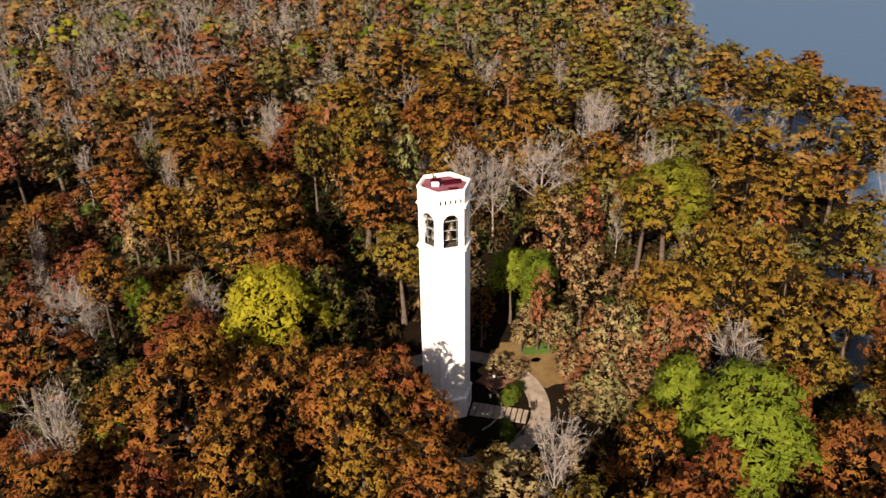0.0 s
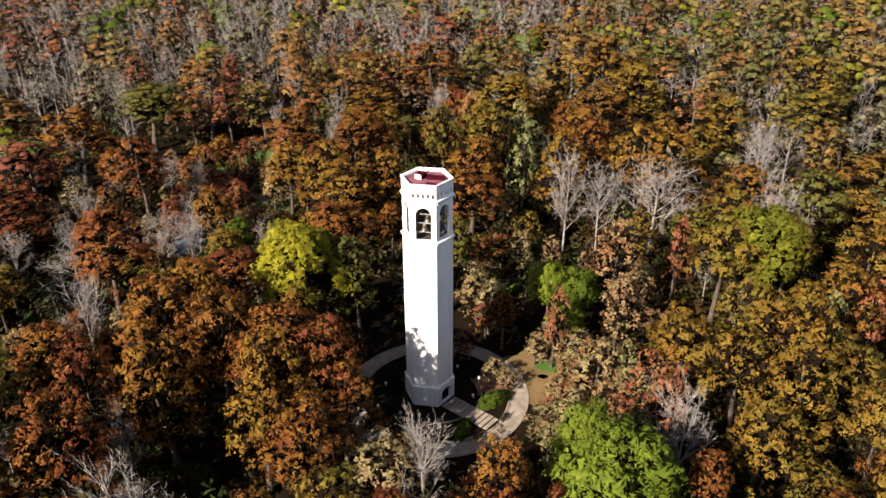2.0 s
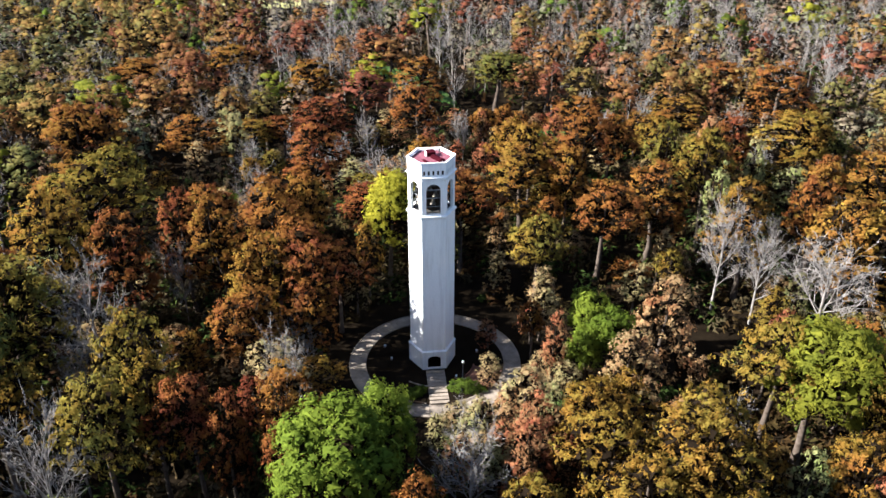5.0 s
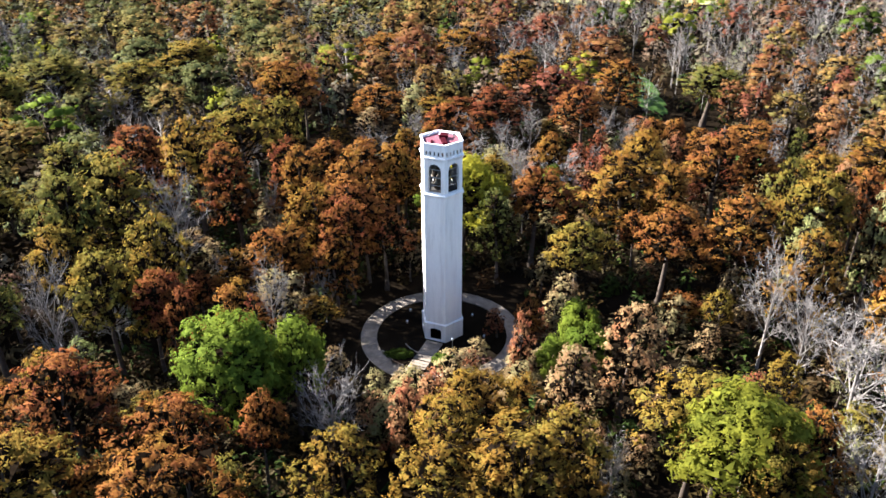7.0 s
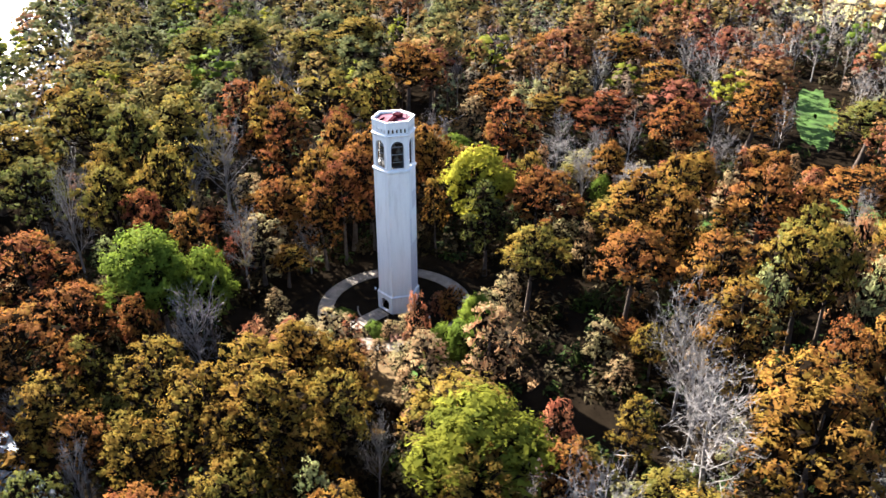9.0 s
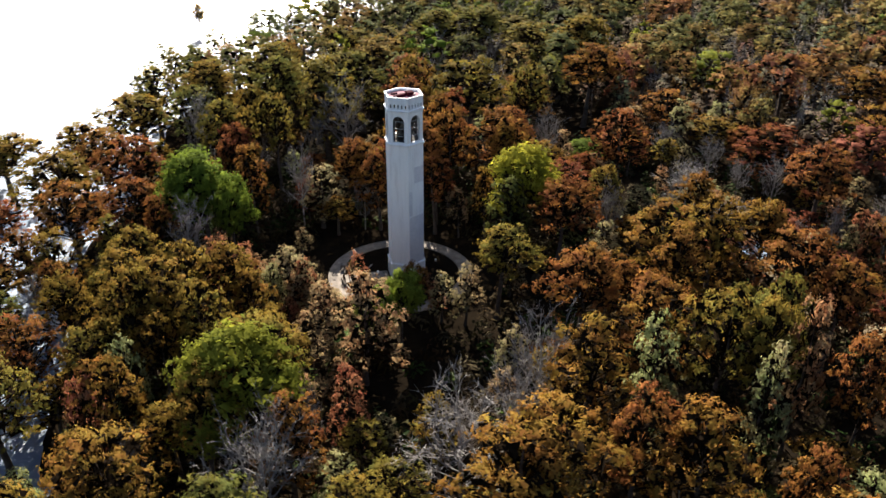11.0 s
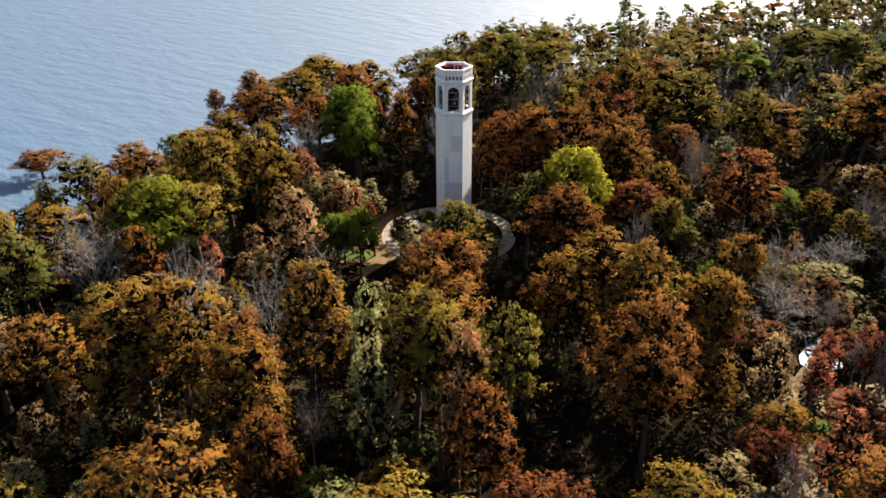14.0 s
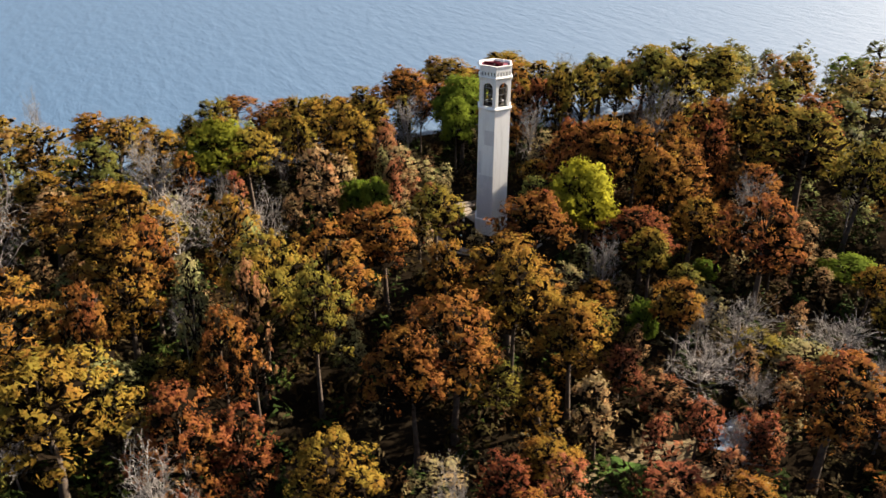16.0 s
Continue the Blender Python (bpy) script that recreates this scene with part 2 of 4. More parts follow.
def spaced(n, fine, far):
    k = np.linspace(-1, 1, n)
    return np.sign(k) * (np.abs(k) * fine + np.abs(k) ** 7 * far)


def sheet(name, gx, gy, height, mat):
    X, Y = np.meshgrid(gx, gy)
    V = np.stack([X, Y, height(X, Y)], -1).reshape(-1, 3)
    i = np.arange(len(gy) - 1)[:, None] * len(gx) + np.arange(len(gx) - 1)[None]
    a, b, c, d = i, i + 1, i + 1 + len(gx), i + len(gx)
    F = np.concatenate([np.stack([a, b, c], -1).reshape(-1, 3), np.stack([a, c, d], -1).reshape(-1, 3)])
    me = mesh_of(name, V, F, [mat])
    me.polygons.foreach_set("use_smooth", np.ones(len(F), bool))
    return new(name, me)


axis = spaced(181, 420, 2400)
tagged(sheet("ground", axis, axis, ground_height, M["litter"]), "leaf-littered swamp forest floor, tree shade in its colour, sloping into a lake", "ground", kind="structure")
tagged(sheet("water", spaced(41, 900, 2300), spaced(41, 900, 2300), lambda x, y: np.full(x.shape, -0.35), M["lake"]), "wide calm lake with small wind ripples", "lake", kind="structure")


def patch(name, cx, cy, rx, ry, turn, mat, label, lift=0.05, n=40, uneven=0.12):
    """A low, uneven-edged sheet of other ground that lies on the forest floor."""
    rnd = random.Random(name + str(cx))
    c, s = math.cos(radians(turn)), math.sin(radians(turn))
    V, F = [], []
    rings = 6
    wob = [1 + rnd.uniform(-uneven, uneven) for _ in range(n)]
    for j in range(rings + 1):
        for k in range(n):
            a = 2 * math.pi * k / n
            u, v = rx * j / rings * math.cos(a) * wob[k], ry * j / rings * math.sin(a) * wob[k]
            x, y = cx + c * u - s * v, cy + s * u + c * v
            V.append((x, y, float(ground_height(x, y)) + lift * (1 - 0.9 * (j == rings))))
    for j in range(rings):
        for k in range(n):
            a, b = j * n + k, j * n + (k + 1) % n
            F += [(a, b, b + n), (a, b + n, a + n)]
    return tagged(new(name, mesh_of(name, V, F, [mat])), label, "ground", kind="structure")


patch("lawn", 10, 13, 9, 6, 35, M["lawn"], "strip of worn brown lawn beside the ring path")
patch("glade", 11, 16.5, 4.5, 1.6, 30, M["glade"], "patch of bright green grass at the lawn's edge", 0.09)
patch("glade", -146, 5, 28, 5.5, 25, M["glade"], "bright green marshy glade among the trees", 0.1)
patch("glade", -92, 39, 9, 5, 70, M["glade"], "bright green marshy glade among the trees", 0.1)
patch("glade", -66, 20, 5, 3, 10, M["glade"], "patch of bright green marsh grass", 0.1)
patch("marsh", -70, 21, 10, 15, 0, M["marsh"], "tan dry marsh grass and fallen leaves", 0.06)
patch("field", -318, -45, 48, 75, 0, M["field"], "pale dry field beyond the woods", 0.1)
patch("road", -352, -60, 8, 130, 8, M["asphalt"], "dark asphalt road along the field", 0.16, uneven=0.02)


def ring_path():
    """Pale ring walk round the tower in wedge slabs, with a kerb on either edge."""
    walk_thing = thing("ring_path", "pale concrete ring path round the tower with low kerbs", "path", kind="structure")
    cx, cy, r0, r1, n = 1.0, 0.3, 10.2, 12.7, 40

    def wedge(a0, a1, ra, rb, z0, z1):
        bm = bmesh.new()
        vs = []
        for z in (z0, z1):
            for r, a in ((ra, a0), (rb, a0), (rb, (a0 + a1) / 2), (rb, a1), (ra, a1), (ra, (a0 + a1) / 2)):
                vs.append(bm.verts.new((cx + r * math.cos(a), cy + r * math.sin(a), z)))
        bm.faces.new(vs[:6][::-1])
        bm.faces.new(vs[6:])
        for k in range(6):
            bm.faces.new((vs[k], vs[(k + 1) % 6], vs[6 + (k + 1) % 6], vs[6 + k]))
        return bm

    rnd = random.Random(4)
    for k in range(n):
        a0, a1 = 2 * math.pi * k / n, 2 * math.pi * (k + 1) / n
        gap = 0.0015
        part("slab", wedge(a0 + gap, a1 - gap, r0 + 0.14, r1 - 0.14, -0.1, 0.06 + rnd.uniform(-0.006, 0.006)), M["paving"], walk_thing)
        part("kerb", wedge(a0, a1, r0, r0 + 0.13, -0.1, 0.13), M["paving"], walk_thing)
        part("kerb", wedge(a0, a1, r1 - 0.13, r1, -0.1, 0.13), M["paving"], walk_thing)


ring_path()

# ------------------------------------------------------------------ carillon tower
THETA = -29.0
tower = thing("carillon_tower", "tall white hexagonal concrete bell tower with arched belfry", "tower")


def hex_ring(bm, levels):
    """A closed six-sided shell through (radius, height) pairs."""
    rings = [[bm.verts.new((r * math.cos(radians(THETA + 60 * k)), r * math.sin(radians(THETA + 60 * k)), z)) for k in range(6)] for r, z in levels]
    for a, b in zip(rings, rings[1:]):
        for k in range(6):
            bm.faces.new((a[k], a[(k + 1) % 6], b[(k + 1) % 6], b[k]))
    return rings


def hex_solid(levels, closed=False):
    bm = bmesh.new()
    rings = hex_ring(bm, levels)
    if closed:
        for k in range(6):
            a, b = rings[-1], rings[0]
            bm.faces.new((a[k], a[(k + 1) % 6], b[(k + 1) % 6], b[k]))
    else:
        bm.faces.new(rings[0][::-1])
        bm.faces.new(rings[-1])
    return bm


def wall_side(radius, thick, z0, z1, holes, arch_n=10):
    """One side of the six-sided wall, lying in the xz plane with its outside at y=0. holes: (x, width, sill, spring) arches, spring heads
    half round; a flat head where spring is None and the last number is its top."""
    w = radius
    apothem = radius * math.cos(math.pi / 6)
    inner = (apothem - thick) / apothem
    bm = bmesh.new()
    known = {}

    def vert(x, z):
        key = (round(x, 4), round(z, 4))
        if key not in known:
            known[key] = bm.verts.new((x, 0, z))
        return known[key]

    def quad(*ps):
        vs = []
        for p in ps:
            v = vert(*p)
            if v not in vs:
                vs.append(v)
        if len(vs) > 2:
            bm.faces.new(vs)

    xs = [-w / 2]
    holes = sorted(holes)
    for x, wd, sill, head, round_top in holes:
        quad((xs[-1], z0), (x - wd / 2, z0), (x - wd / 2, sill), (x - wd / 2, head), (x - wd / 2, z1), (xs[-1], z1))
        if sill > z0:
            quad((x - wd / 2, z0), (x + wd / 2, z0), (x + wd / 2, sill), (x - wd / 2, sill))
        if round_top:
            arc = [(x - wd / 2 * math.cos(math.pi * k / arch_n), head + wd / 2 * round_top * math.sin(math.pi * k / arch_n)) for k in range(arch_n + 1)]
        else:
            arc = [(x - wd / 2, head), (x + wd / 2, head)]
        for a, b in zip(arc, arc[1:]):
            quad(a, b, (b[0], z1), (a[0], z1))
        xs.append(x + wd / 2)
    last = holes[-1] if holes else None
    if last:
        quad((xs[-1], z0), (w / 2, z0), (w / 2, z1), (xs[-1], z1), (xs[-1], last[3]), (xs[-1], last[2]))
    else:
        quad((-w / 2, z0), (w / 2, z0), (w / 2, z1), (-w / 2, z1))
    r = bmesh.ops.extrude_face_region(bm, geom=bm.faces[:])
    for v in (g for g in r["geom"] if isinstance(g, bmesh.types.BMVert)):
        v.co.y = thick
        if abs(abs(v.co.x) - w / 2) < 1e-4:
            v.co.x *= inner
    return bm


def six_sides(name, radius, thick, z0, z1, holes, mat, special=None):
    apothem = radius * math.cos(math.pi / 6)
    for k in range(6):
        bm = wall_side(radius, thick, z0, z1, special[k] if special and k in special else holes)
        az = radians(THETA + 30 + 60 * k)
        turn = Matrix.Translation((apothem * math.cos(az), apothem * math.sin(az), 0)) @ Matrix.Rotation(az + math.pi / 2, 4, "Z")
        bmesh.ops.transform(bm, matrix=turn, verts=bm.verts)
        part(name, bm, mat, tower)


DOOR = [(0.0, 1.95, 0.12, 1.75, 0.55)]
six_sides("base_wall", 3.43, 0.4, -0.3, 2.98, [], M["stucco"], {0: DOOR})
part("base_cap", hex_solid(((3.0, 2.9), (3.52, 2.98), (3.52, 3.06), (3.22, 3.2), (3.0, 3.2)), True), M["stucco"], tower)
six_sides("shaft_wall", 3.2, 0.35, 3.2, 24.3, [], M["stucco"])
part("string_course", hex_solid(((2.85, 24.3), (3.24, 24.3), (3.42, 24.52), (3.42, 24.74), (3.16, 24.9), (2.85, 24.9)), True), M["stucco"], tower, "projecting white ledge below the belfry")
six_sides("belfry_wall", 3.14, 0.38, 24.9, 30.0, [(0.0, 1.92, 25.0, 28.3, 1.05)], M["stucco"])
part("cornice", hex_solid(((2.8, 30.0), (3.16, 30.0), (3.40, 30.14), (3.40, 30.26), (3.2, 30.36), (2.8, 30.36)), True), M["stucco"], tower)
# dark sheet added inside the belfry walls to stand in for shade
six_sides("belfry_shade_lining", 2.69, 0.04, 24.97, 29.68, [(0.0, 1.90, 25.0, 28.3, 1.04)], M["wood"])
for k in range(6):
    az = radians(THETA + 30 + 60 * k)
    for j in range(8):
        u = -1.33 + 0.38 * j
        part("dentil", box(bmesh.new(), (0.16, 0.19, 0.22), (2.77 * math.cos(az) - u * math.sin(az), 2.77 * math.sin(az) + u * math.cos(az), 29.885), math.degrees(az)), M["stucco"], tower)
six_sides("parapet_wall", 3.18, 0.26, 30.36, 32.08, [(x, 0.27, 30.52, 31.16, 0) for x in (-1.2, -0.6, 0.0, 0.6, 1.2)], M["stucco"])
part("coping", hex_solid(((2.9, 32.08), (3.26, 32.08), (3.26, 32.3), (3.02, 32.3)), True), M["stucco"], tower)
part("roof_deck", hex_solid(((2.9, 31.7), (2.9, 31.92))), M["deck"], tower, "faded red roof membrane inside the parapet")
# unseen backing, added so the parapet slots read dark
part("slot_backing", hex_solid(((2.70, 30.3), (2.70, 31.68))), M["wood"], tower, "dark backing added behind the parapet slots")
part("belfry_floor", hex_solid(((2.84, 24.55), (2.84, 24.95))), M["inside"], tower)
part("belfry_ceiling", hex_solid(((2.76, 29.7), (2.76, 29.95))), M["inside"], tower)
M["old_paint"] = surface("greyer_wall", (0.70, 0.69, 0.70), (0.62, 0.61, 0.63), 0.8, 9.0, 0.75, 0.2, 0.01)


def paint_patch(az, u0, u1, z0, z1):
    """A slightly greyer rectangle on one side of the shaft."""
    a, ap = radians(az), 3.2 * math.cos(math.pi / 6)
    u = (u0 + u1) / 2
    part("paint_patch", box(bmesh.new(), (0.012, u1 - u0, z1 - z0), (ap * math.cos(a) - u * math.sin(a), ap * math.sin(a) + u * math.cos(a), (z0 + z1) / 2), az), M["old_paint"], tower, "slightly greyer rectangle on the shaft")


paint_patch(121, -0.4, 1.58, 17.9, 20.7)
# full-width lower panel: the shaft's shadowed foot put into the colour
paint_patch(121, -1.58, 1.58, 3.25, 12.0)
paint_patch(121, -1.58, -0.9, 12.3, 16.6)
hatch = part("roof_hatch", box(bmesh.new(), (1.05, 1.1, 0.5), (-0.95, -0.05, 32.15), 12, 0.04), M["red"], tower, "red painted raised roof hatch")
part("hatch_panel", box(bmesh.new(), (0.85, 0.05, 0.6), (-0.84, -0.66, 32.2), 12, 0.0), M["stucco"], hatch, "white panel on the hatch's sunny side")
part("hatch_lid", box(bmesh.new(), (1.15, 1.2, 0.1), (-0.95, -0.05, 32.45), 12, 0.02), M["red"], hatch)
curb = part("roof_curb", box(bmesh.new(), (2.1, 0.75, 0.34), (0.75, 0.75, 32.08), 32, 0.03), M["red"], tower, "long red roof curb")
part("curb_cover", box(bmesh.new(), (2.2, 0.5, 0.08), (0.75, 0.75, 32.29), 32, 0.02), M["red"], curb)
part("roof_curb", box(bmesh.new(), (1.1, 0.3, 0.2), (1.35, -0.9, 32.0), 20, 0.03), M["red"], tower)
part("roof_pipe", lathe([(0.09, 0.0), (0.09, 0.55), (0.13, 0.56), (0.13, 0.66)], 10, (-1.6, 1.25, 31.9)), M["steel"], tower)
# unseen core, added so the belfry arches look dark
part("belfry_dark_core", hex_solid(((1.3, 24.9), (1.3, 29.7))), M["wood"], tower, "added dark core that closes the view through the belfry")
for k in range(6):
    for zz in (25.9, 27.1, 28.3, 29.2):
        az = radians(THETA + 30 + 60 * k)
        part("bell_rail", box(bmesh.new(), (0.06, 2.4, 0.06), (2.16 * math.cos(az), 2.16 * math.sin(az), zz), math.degrees(az)), M["pale_steel"], tower)


def bell(x, y, z, size):
    s = size
    prof = [(0.05 * s, 0.0), (0.22 * s, -0.03 * s), (0.3 * s, -0.16 * s), (0.33 * s, -0.5 * s), (0.42 * s, -0.75 * s), (0.56 * s, -0.95 * s), (0.58 * s, -1.0 * s), (0.5 * s, -1.0 * s), (0.3 * s, -0.6 * s), (0.1 * s, -0.2 * s)]
    b = part("bell", lathe(prof, 18, (x, y, z)), M["bronze"], tower, "weathered bronze bell")
    part("clapper", lathe([(0.03 * s, -0.3 * s), (0.04 * s, -0.9 * s), (0.1 * s, -1.0 * s), (0.03 * s, -1.12 * s)], 8, (x, y, z)), M["steel"], b)


for k in range(6):
    az = radians(THETA + 30 + 60 * k)
    cx, cy = 1.82 * math.cos(az), 1.82 * math.sin(az)
    for j, (zz, sz) in enumerate(((26.9, 0.92 if k in (4, 5) else 0.75), (28.0, 0.75), (28.7, 0.55))):
        off = 0.0 if j == 0 else (0.35 if j == 1 else -0.35)
        bell(cx - off * math.sin(az), cy + off * math.cos(az), zz, sz)
        part("bell_beam", box(bmesh.new(), (0.12, 2.0, 0.14), (cx, cy, zz + 0.08), math.degrees(az)), M["steel"], tower)
    for sgn in (-1, 1):
        part("bell_post", box(bmesh.new(), (0.12, 0.12, 4.75), (cx - sgn * 0.95 * math.sin(az), cy + sgn * 0.95 * math.cos(az), 27.32), math.degrees(az)), M["steel"], tower)

# ------------------------------------------------------------------ garden round the tower
def sector(cx, cy, r0, r1, a0, a1, z0, z1, n=2):
    """A block of a ring between two radii and two angles in degrees."""
    bm = bmesh.new()
    lo, hi = [], []
    for k in range(n + 1):
        a = radians(a0 + (a1 - a0) * k / n)
        for ring, z in ((lo, z0), (hi, z1)):
            ring.append((bm.verts.new((cx + r0 * math.cos(a), cy + r0 * math.sin(a), z)), bm.verts.new((cx + r1 * math.cos(a), cy + r1 * math.sin(a), z))))
    for k in range(n):
        bm.faces.new((hi[k][0], hi[k][1], hi[k + 1][1], hi[k + 1][0]))
        bm.faces.new((lo[k][0], lo[k + 1][0], lo[k + 1][1], lo[k][1]))
        bm.faces.new((lo[k][1], lo[k + 1][1], hi[k + 1][1], hi[k][1]))
        bm.faces.new((lo[k][0], hi[k][0], hi[k + 1][0], lo[k + 1][0]))
    bm.faces.new((lo[0][0], lo[0][1], hi[0][1], hi[0][0]))
    bm.faces.new((lo[n][0], hi[n][0], hi[n][1], lo[n][1]))
    return bm


terrace = thing("terrace", "curved red brick terrace inside the ring path", "terrace", kind="structure")
for j in range(6):
    for k in range(7):
        r0, a0 = 5.9 + 0.7 * j, 43 + 4.3 * k
        part("paver", sector(1.0, 0.3, r0, r0 + 0.67, a0, a0 + 4.1, -0.1, 0.05 + 0.01 * ((j + k) % 2)), M["brick"], terrace)
part("terrace_edge", sector(1.0, 0.3, 5.75, 5.88, 42, 74, -0.1, 0.3, 10), M["brick"], terrace, "low red brick edging wall")

walkway = thing("walkway", "pale concrete walk from the tower door to the ring path", "path", kind="structure")
rnd = random.Random(11)
for k in range(10):
    x = 3.25 + 0.76 * k
    lift = 0.07 + 0.05 * (k in (6, 8))
    part("slab", box(bmesh.new(), (0.7 if k < 6 else 0.6, 2.7, 0.2), (x + 0.38, 0.1 + rnd.uniform(-0.02, 0.02), lift - 0.1), 0, 0.015), M["paving"], walkway)


def flower_bed(a0, a1, label):
    bed = thing("planting_bed", label, "planting bed", kind="structure")
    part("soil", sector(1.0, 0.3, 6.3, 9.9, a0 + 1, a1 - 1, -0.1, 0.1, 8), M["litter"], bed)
    part("kerb", sector(1.0, 0.3, 6.1, 6.28, a0, a1, -0.1, 0.18, 8), M["paving"], bed)
    part("kerb", sector(1.0, 0.3, 9.92, 10.1, a0, a1, -0.1, 0.18, 8), M["paving"], bed)


flower_bed(11, 41, "curved planting bed with a pale kerb")
flower_bed(-42, -12, "curved planting bed with a pale kerb")


def bench(x, y, turn):
    b = thing("bench", "dark slatted park bench on the ring path", "bench", pose(x, y, 0.06, 0, 0, turn), "benches by the tower")
    for k in range(4):
        part("seat_slat", box(bmesh.new(), (1.7, 0.1, 0.04), (0, -0.18 + 0.12 * k, 0.44), 0, 0.008), M["wood"], b)
    for k in range(3):
        part("back_slat", box(bmesh.new(), (1.7, 0.03, 0.1), (0, 0.26 + 0.03 * k, 0.58 + 0.14 * k), 0, 0.008), M["wood"], b)
    for sx in (-0.7, 0.7):
        part("leg", box(bmesh.new(), (0.06, 0.5, 0.42), (sx, 0.0, 0.21), 0, 0.01), M["steel"], b)
        part("back_post", box(bmesh.new(), (0.05, 0.05, 0.5), (sx, 0.31, 0.65), 0, 0.01), M["steel"], b)


bench(11.2, 1.9, -80)
bench(10.9, -2.9, -105)


def lamp_post(x, y):
    p = thing("lamp_post", "slim dark lamp post with a pale globe", "lamp post", pose(x, y, 0))
    part("base", lathe([(0.16, -0.1), (0.16, 0.12), (0.09, 0.3)], 12), M["steel"], p)
    part("pole", lathe([(0.06, 0.25), (0.045, 2.7)], 10), M["steel"], p)
    part("globe", lathe([(0.06, 2.7), (0.17, 2.82), (0.2, 2.98), (0.15, 3.14), (0.04, 3.22)], 14), M["stucco"], p, "pale lamp globe")


lamp_post(5.55, 3.9)


def floodlight(x, y):
    turn = math.degrees(math.atan2(-y, -x))
    p = thing("floodlight", "small white ground floodlight aimed at the tower", "floodlight", pose(x, y, 0, 0, 0, turn), "floodlights round the tower")
    part("base", box(bmesh.new(), (0.3, 0.3, 0.16), (0, 0, 0.06), 0, 0.02), M["paving"], p)
    part("bracket", box(bmesh.new(), (0.05, 0.34, 0.2), (0, 0, 0.2), 0, 0.0), M["steel"], p)
    part("housing", box(bmesh.new(), (0.26, 0.3, 0.24), (0.02, 0, 0.36), 0, 0.03), M["stucco"], p)


for x, y in ((-0.6, 6.8), (-5.8, -2.8), (0.1, -6.1), (-3.2, -7.0), (-5.6, 3.0), (5.3, 3.0)):
    floodlight(x, y)

# ------------------------------------------------------------------ trees
rng = np.random.default_rng(7)


def tubes(segments, sides):
    """Tapered limbs: rows of start, end, and the two radii."""
    S = np.asarray(segments, float)
    a, b, ra, rb = S[:, :3], S[:, 3:6], S[:, 6], S[:, 7]
    d = b - a
    d /= np.linalg.norm(d, axis=1, keepdims=True) + 1e-9
    up = np.where(np.abs(d[:, 2:3]) > 0.9, [[1.0, 0, 0]], [[0, 0, 1.0]])
    u = np.cross(d, up)
    u /= np.linalg.norm(u, axis=1, keepdims=True)
    v = np.cross(d, u)
    ang = np.arange(sides) * 2 * np.pi / sides
    ring = np.cos(ang)[None, :, None] * u[:, None] + np.sin(ang)[None, :, None] * v[:, None]
    V = np.stack([a[:, None] + ring * ra[:, None, None], b[:, None] + ring * rb[:, None, None]], 1).reshape(-1, 3)
    base = np.arange(len(S))[:, None] * 2 * sides
    k = np.arange(sides)[None]
    n = (k + 1) % sides
    F = np.concatenate([np.stack([base + k, base + n, base + sides + n], -1).reshape(-1, 3), np.stack([base + k, base + sides + n, base + sides + k], -1).reshape(-1, 3)])
    return V, F


def stem(segs, sides):
    """One unbroken tapering trunk through segments laid end to end."""
    V, F = [], []
    ang = np.arange(sides) * 2 * np.pi / sides
    for x, y, z, r in [(*g[:3], g[6]) for g in segs] + [(*segs[-1][3:6], segs[-1][7])]:
        V.append(np.stack([x + r * np.cos(ang), y + r * np.sin(ang), np.full(sides, z)], -1))
    k = np.arange(sides)
    n = (k + 1) % sides
    for j in range(len(segs)):
        a = j * sides
        F += [np.stack([a + k, a + n, a + sides + n], -1), np.stack([a + k, a + sides + n, a + sides + k], -1)]
    return np.concatenate(V), np.concatenate(F)


def unit(v):
    return v / (np.linalg.norm(v, axis=-1, keepdims=True) + 1e-9)


def sprays(centres, normals, sizes, wide=0.31, lit=None):
    """Small slender leaf sprays, one triangle each, facing along normals: places, corners and soft shading normals."""
    n = unit(normals)
    t = unit(np.cross(n, rng.normal(size=n.shape)))
    s = np.cross(n, t)
    L = sizes[:, None]
    sk = rng.uniform(-0.3, 0.3, (len(n), 1))
    V = np.stack([centres - t * L * 0.6 + s * L * wide, centres - t * L * 0.6 - s * L * wide, centres + t * L * 0.85 + s * L * sk], 1).reshape(-1, 3)
    soft = n if lit is None else unit(n * 0.26 + unit(lit))
    return V, np.arange(len(V)).reshape(-1, 3), np.repeat(soft, 3, 0)


def join(pieces):
    Vs, Fs, Ns, at = [], [], [], 0
    for V, F, *N in pieces:
        Vs.append(V)
        Fs.append(F + at)
        Ns += N
        at += len(V)
    return (np.concatenate(Vs), np.concatenate(Fs), *([np.concatenate(Ns)] if Ns else []))


def heap(c, span, out_way):
    """The close-grown inside of a lobe of leaves: a low, uneven, open-bottomed mound."""
    n = 4
    ang = np.arange(n) * 2 * np.pi / n + rng.uniform(0, 1)
    rows = []
    for lift, r in ((-0.35, 0.86), (0.28, 0.66)):
        rr = r * rng.uniform(0.8, 1.12, n)
        rows.append(np.stack([rr * np.cos(ang), rr * np.sin(ang), lift + rng.uniform(-0.12, 0.12, n)], -1))
    d = np.concatenate(rows + [np.array([[0, 0, 0.55]])])
    k = np.arange(n)
    m = (k + 1) % n
    F = np.concatenate([np.stack([k, m, n + m], -1), np.stack([k, n + m, n + k], -1), np.stack([n + k, n + m, np.full(n, 2 * n)], -1)])
    return c + d * span, F, unit(unit(d) * 0.8 + out_way)


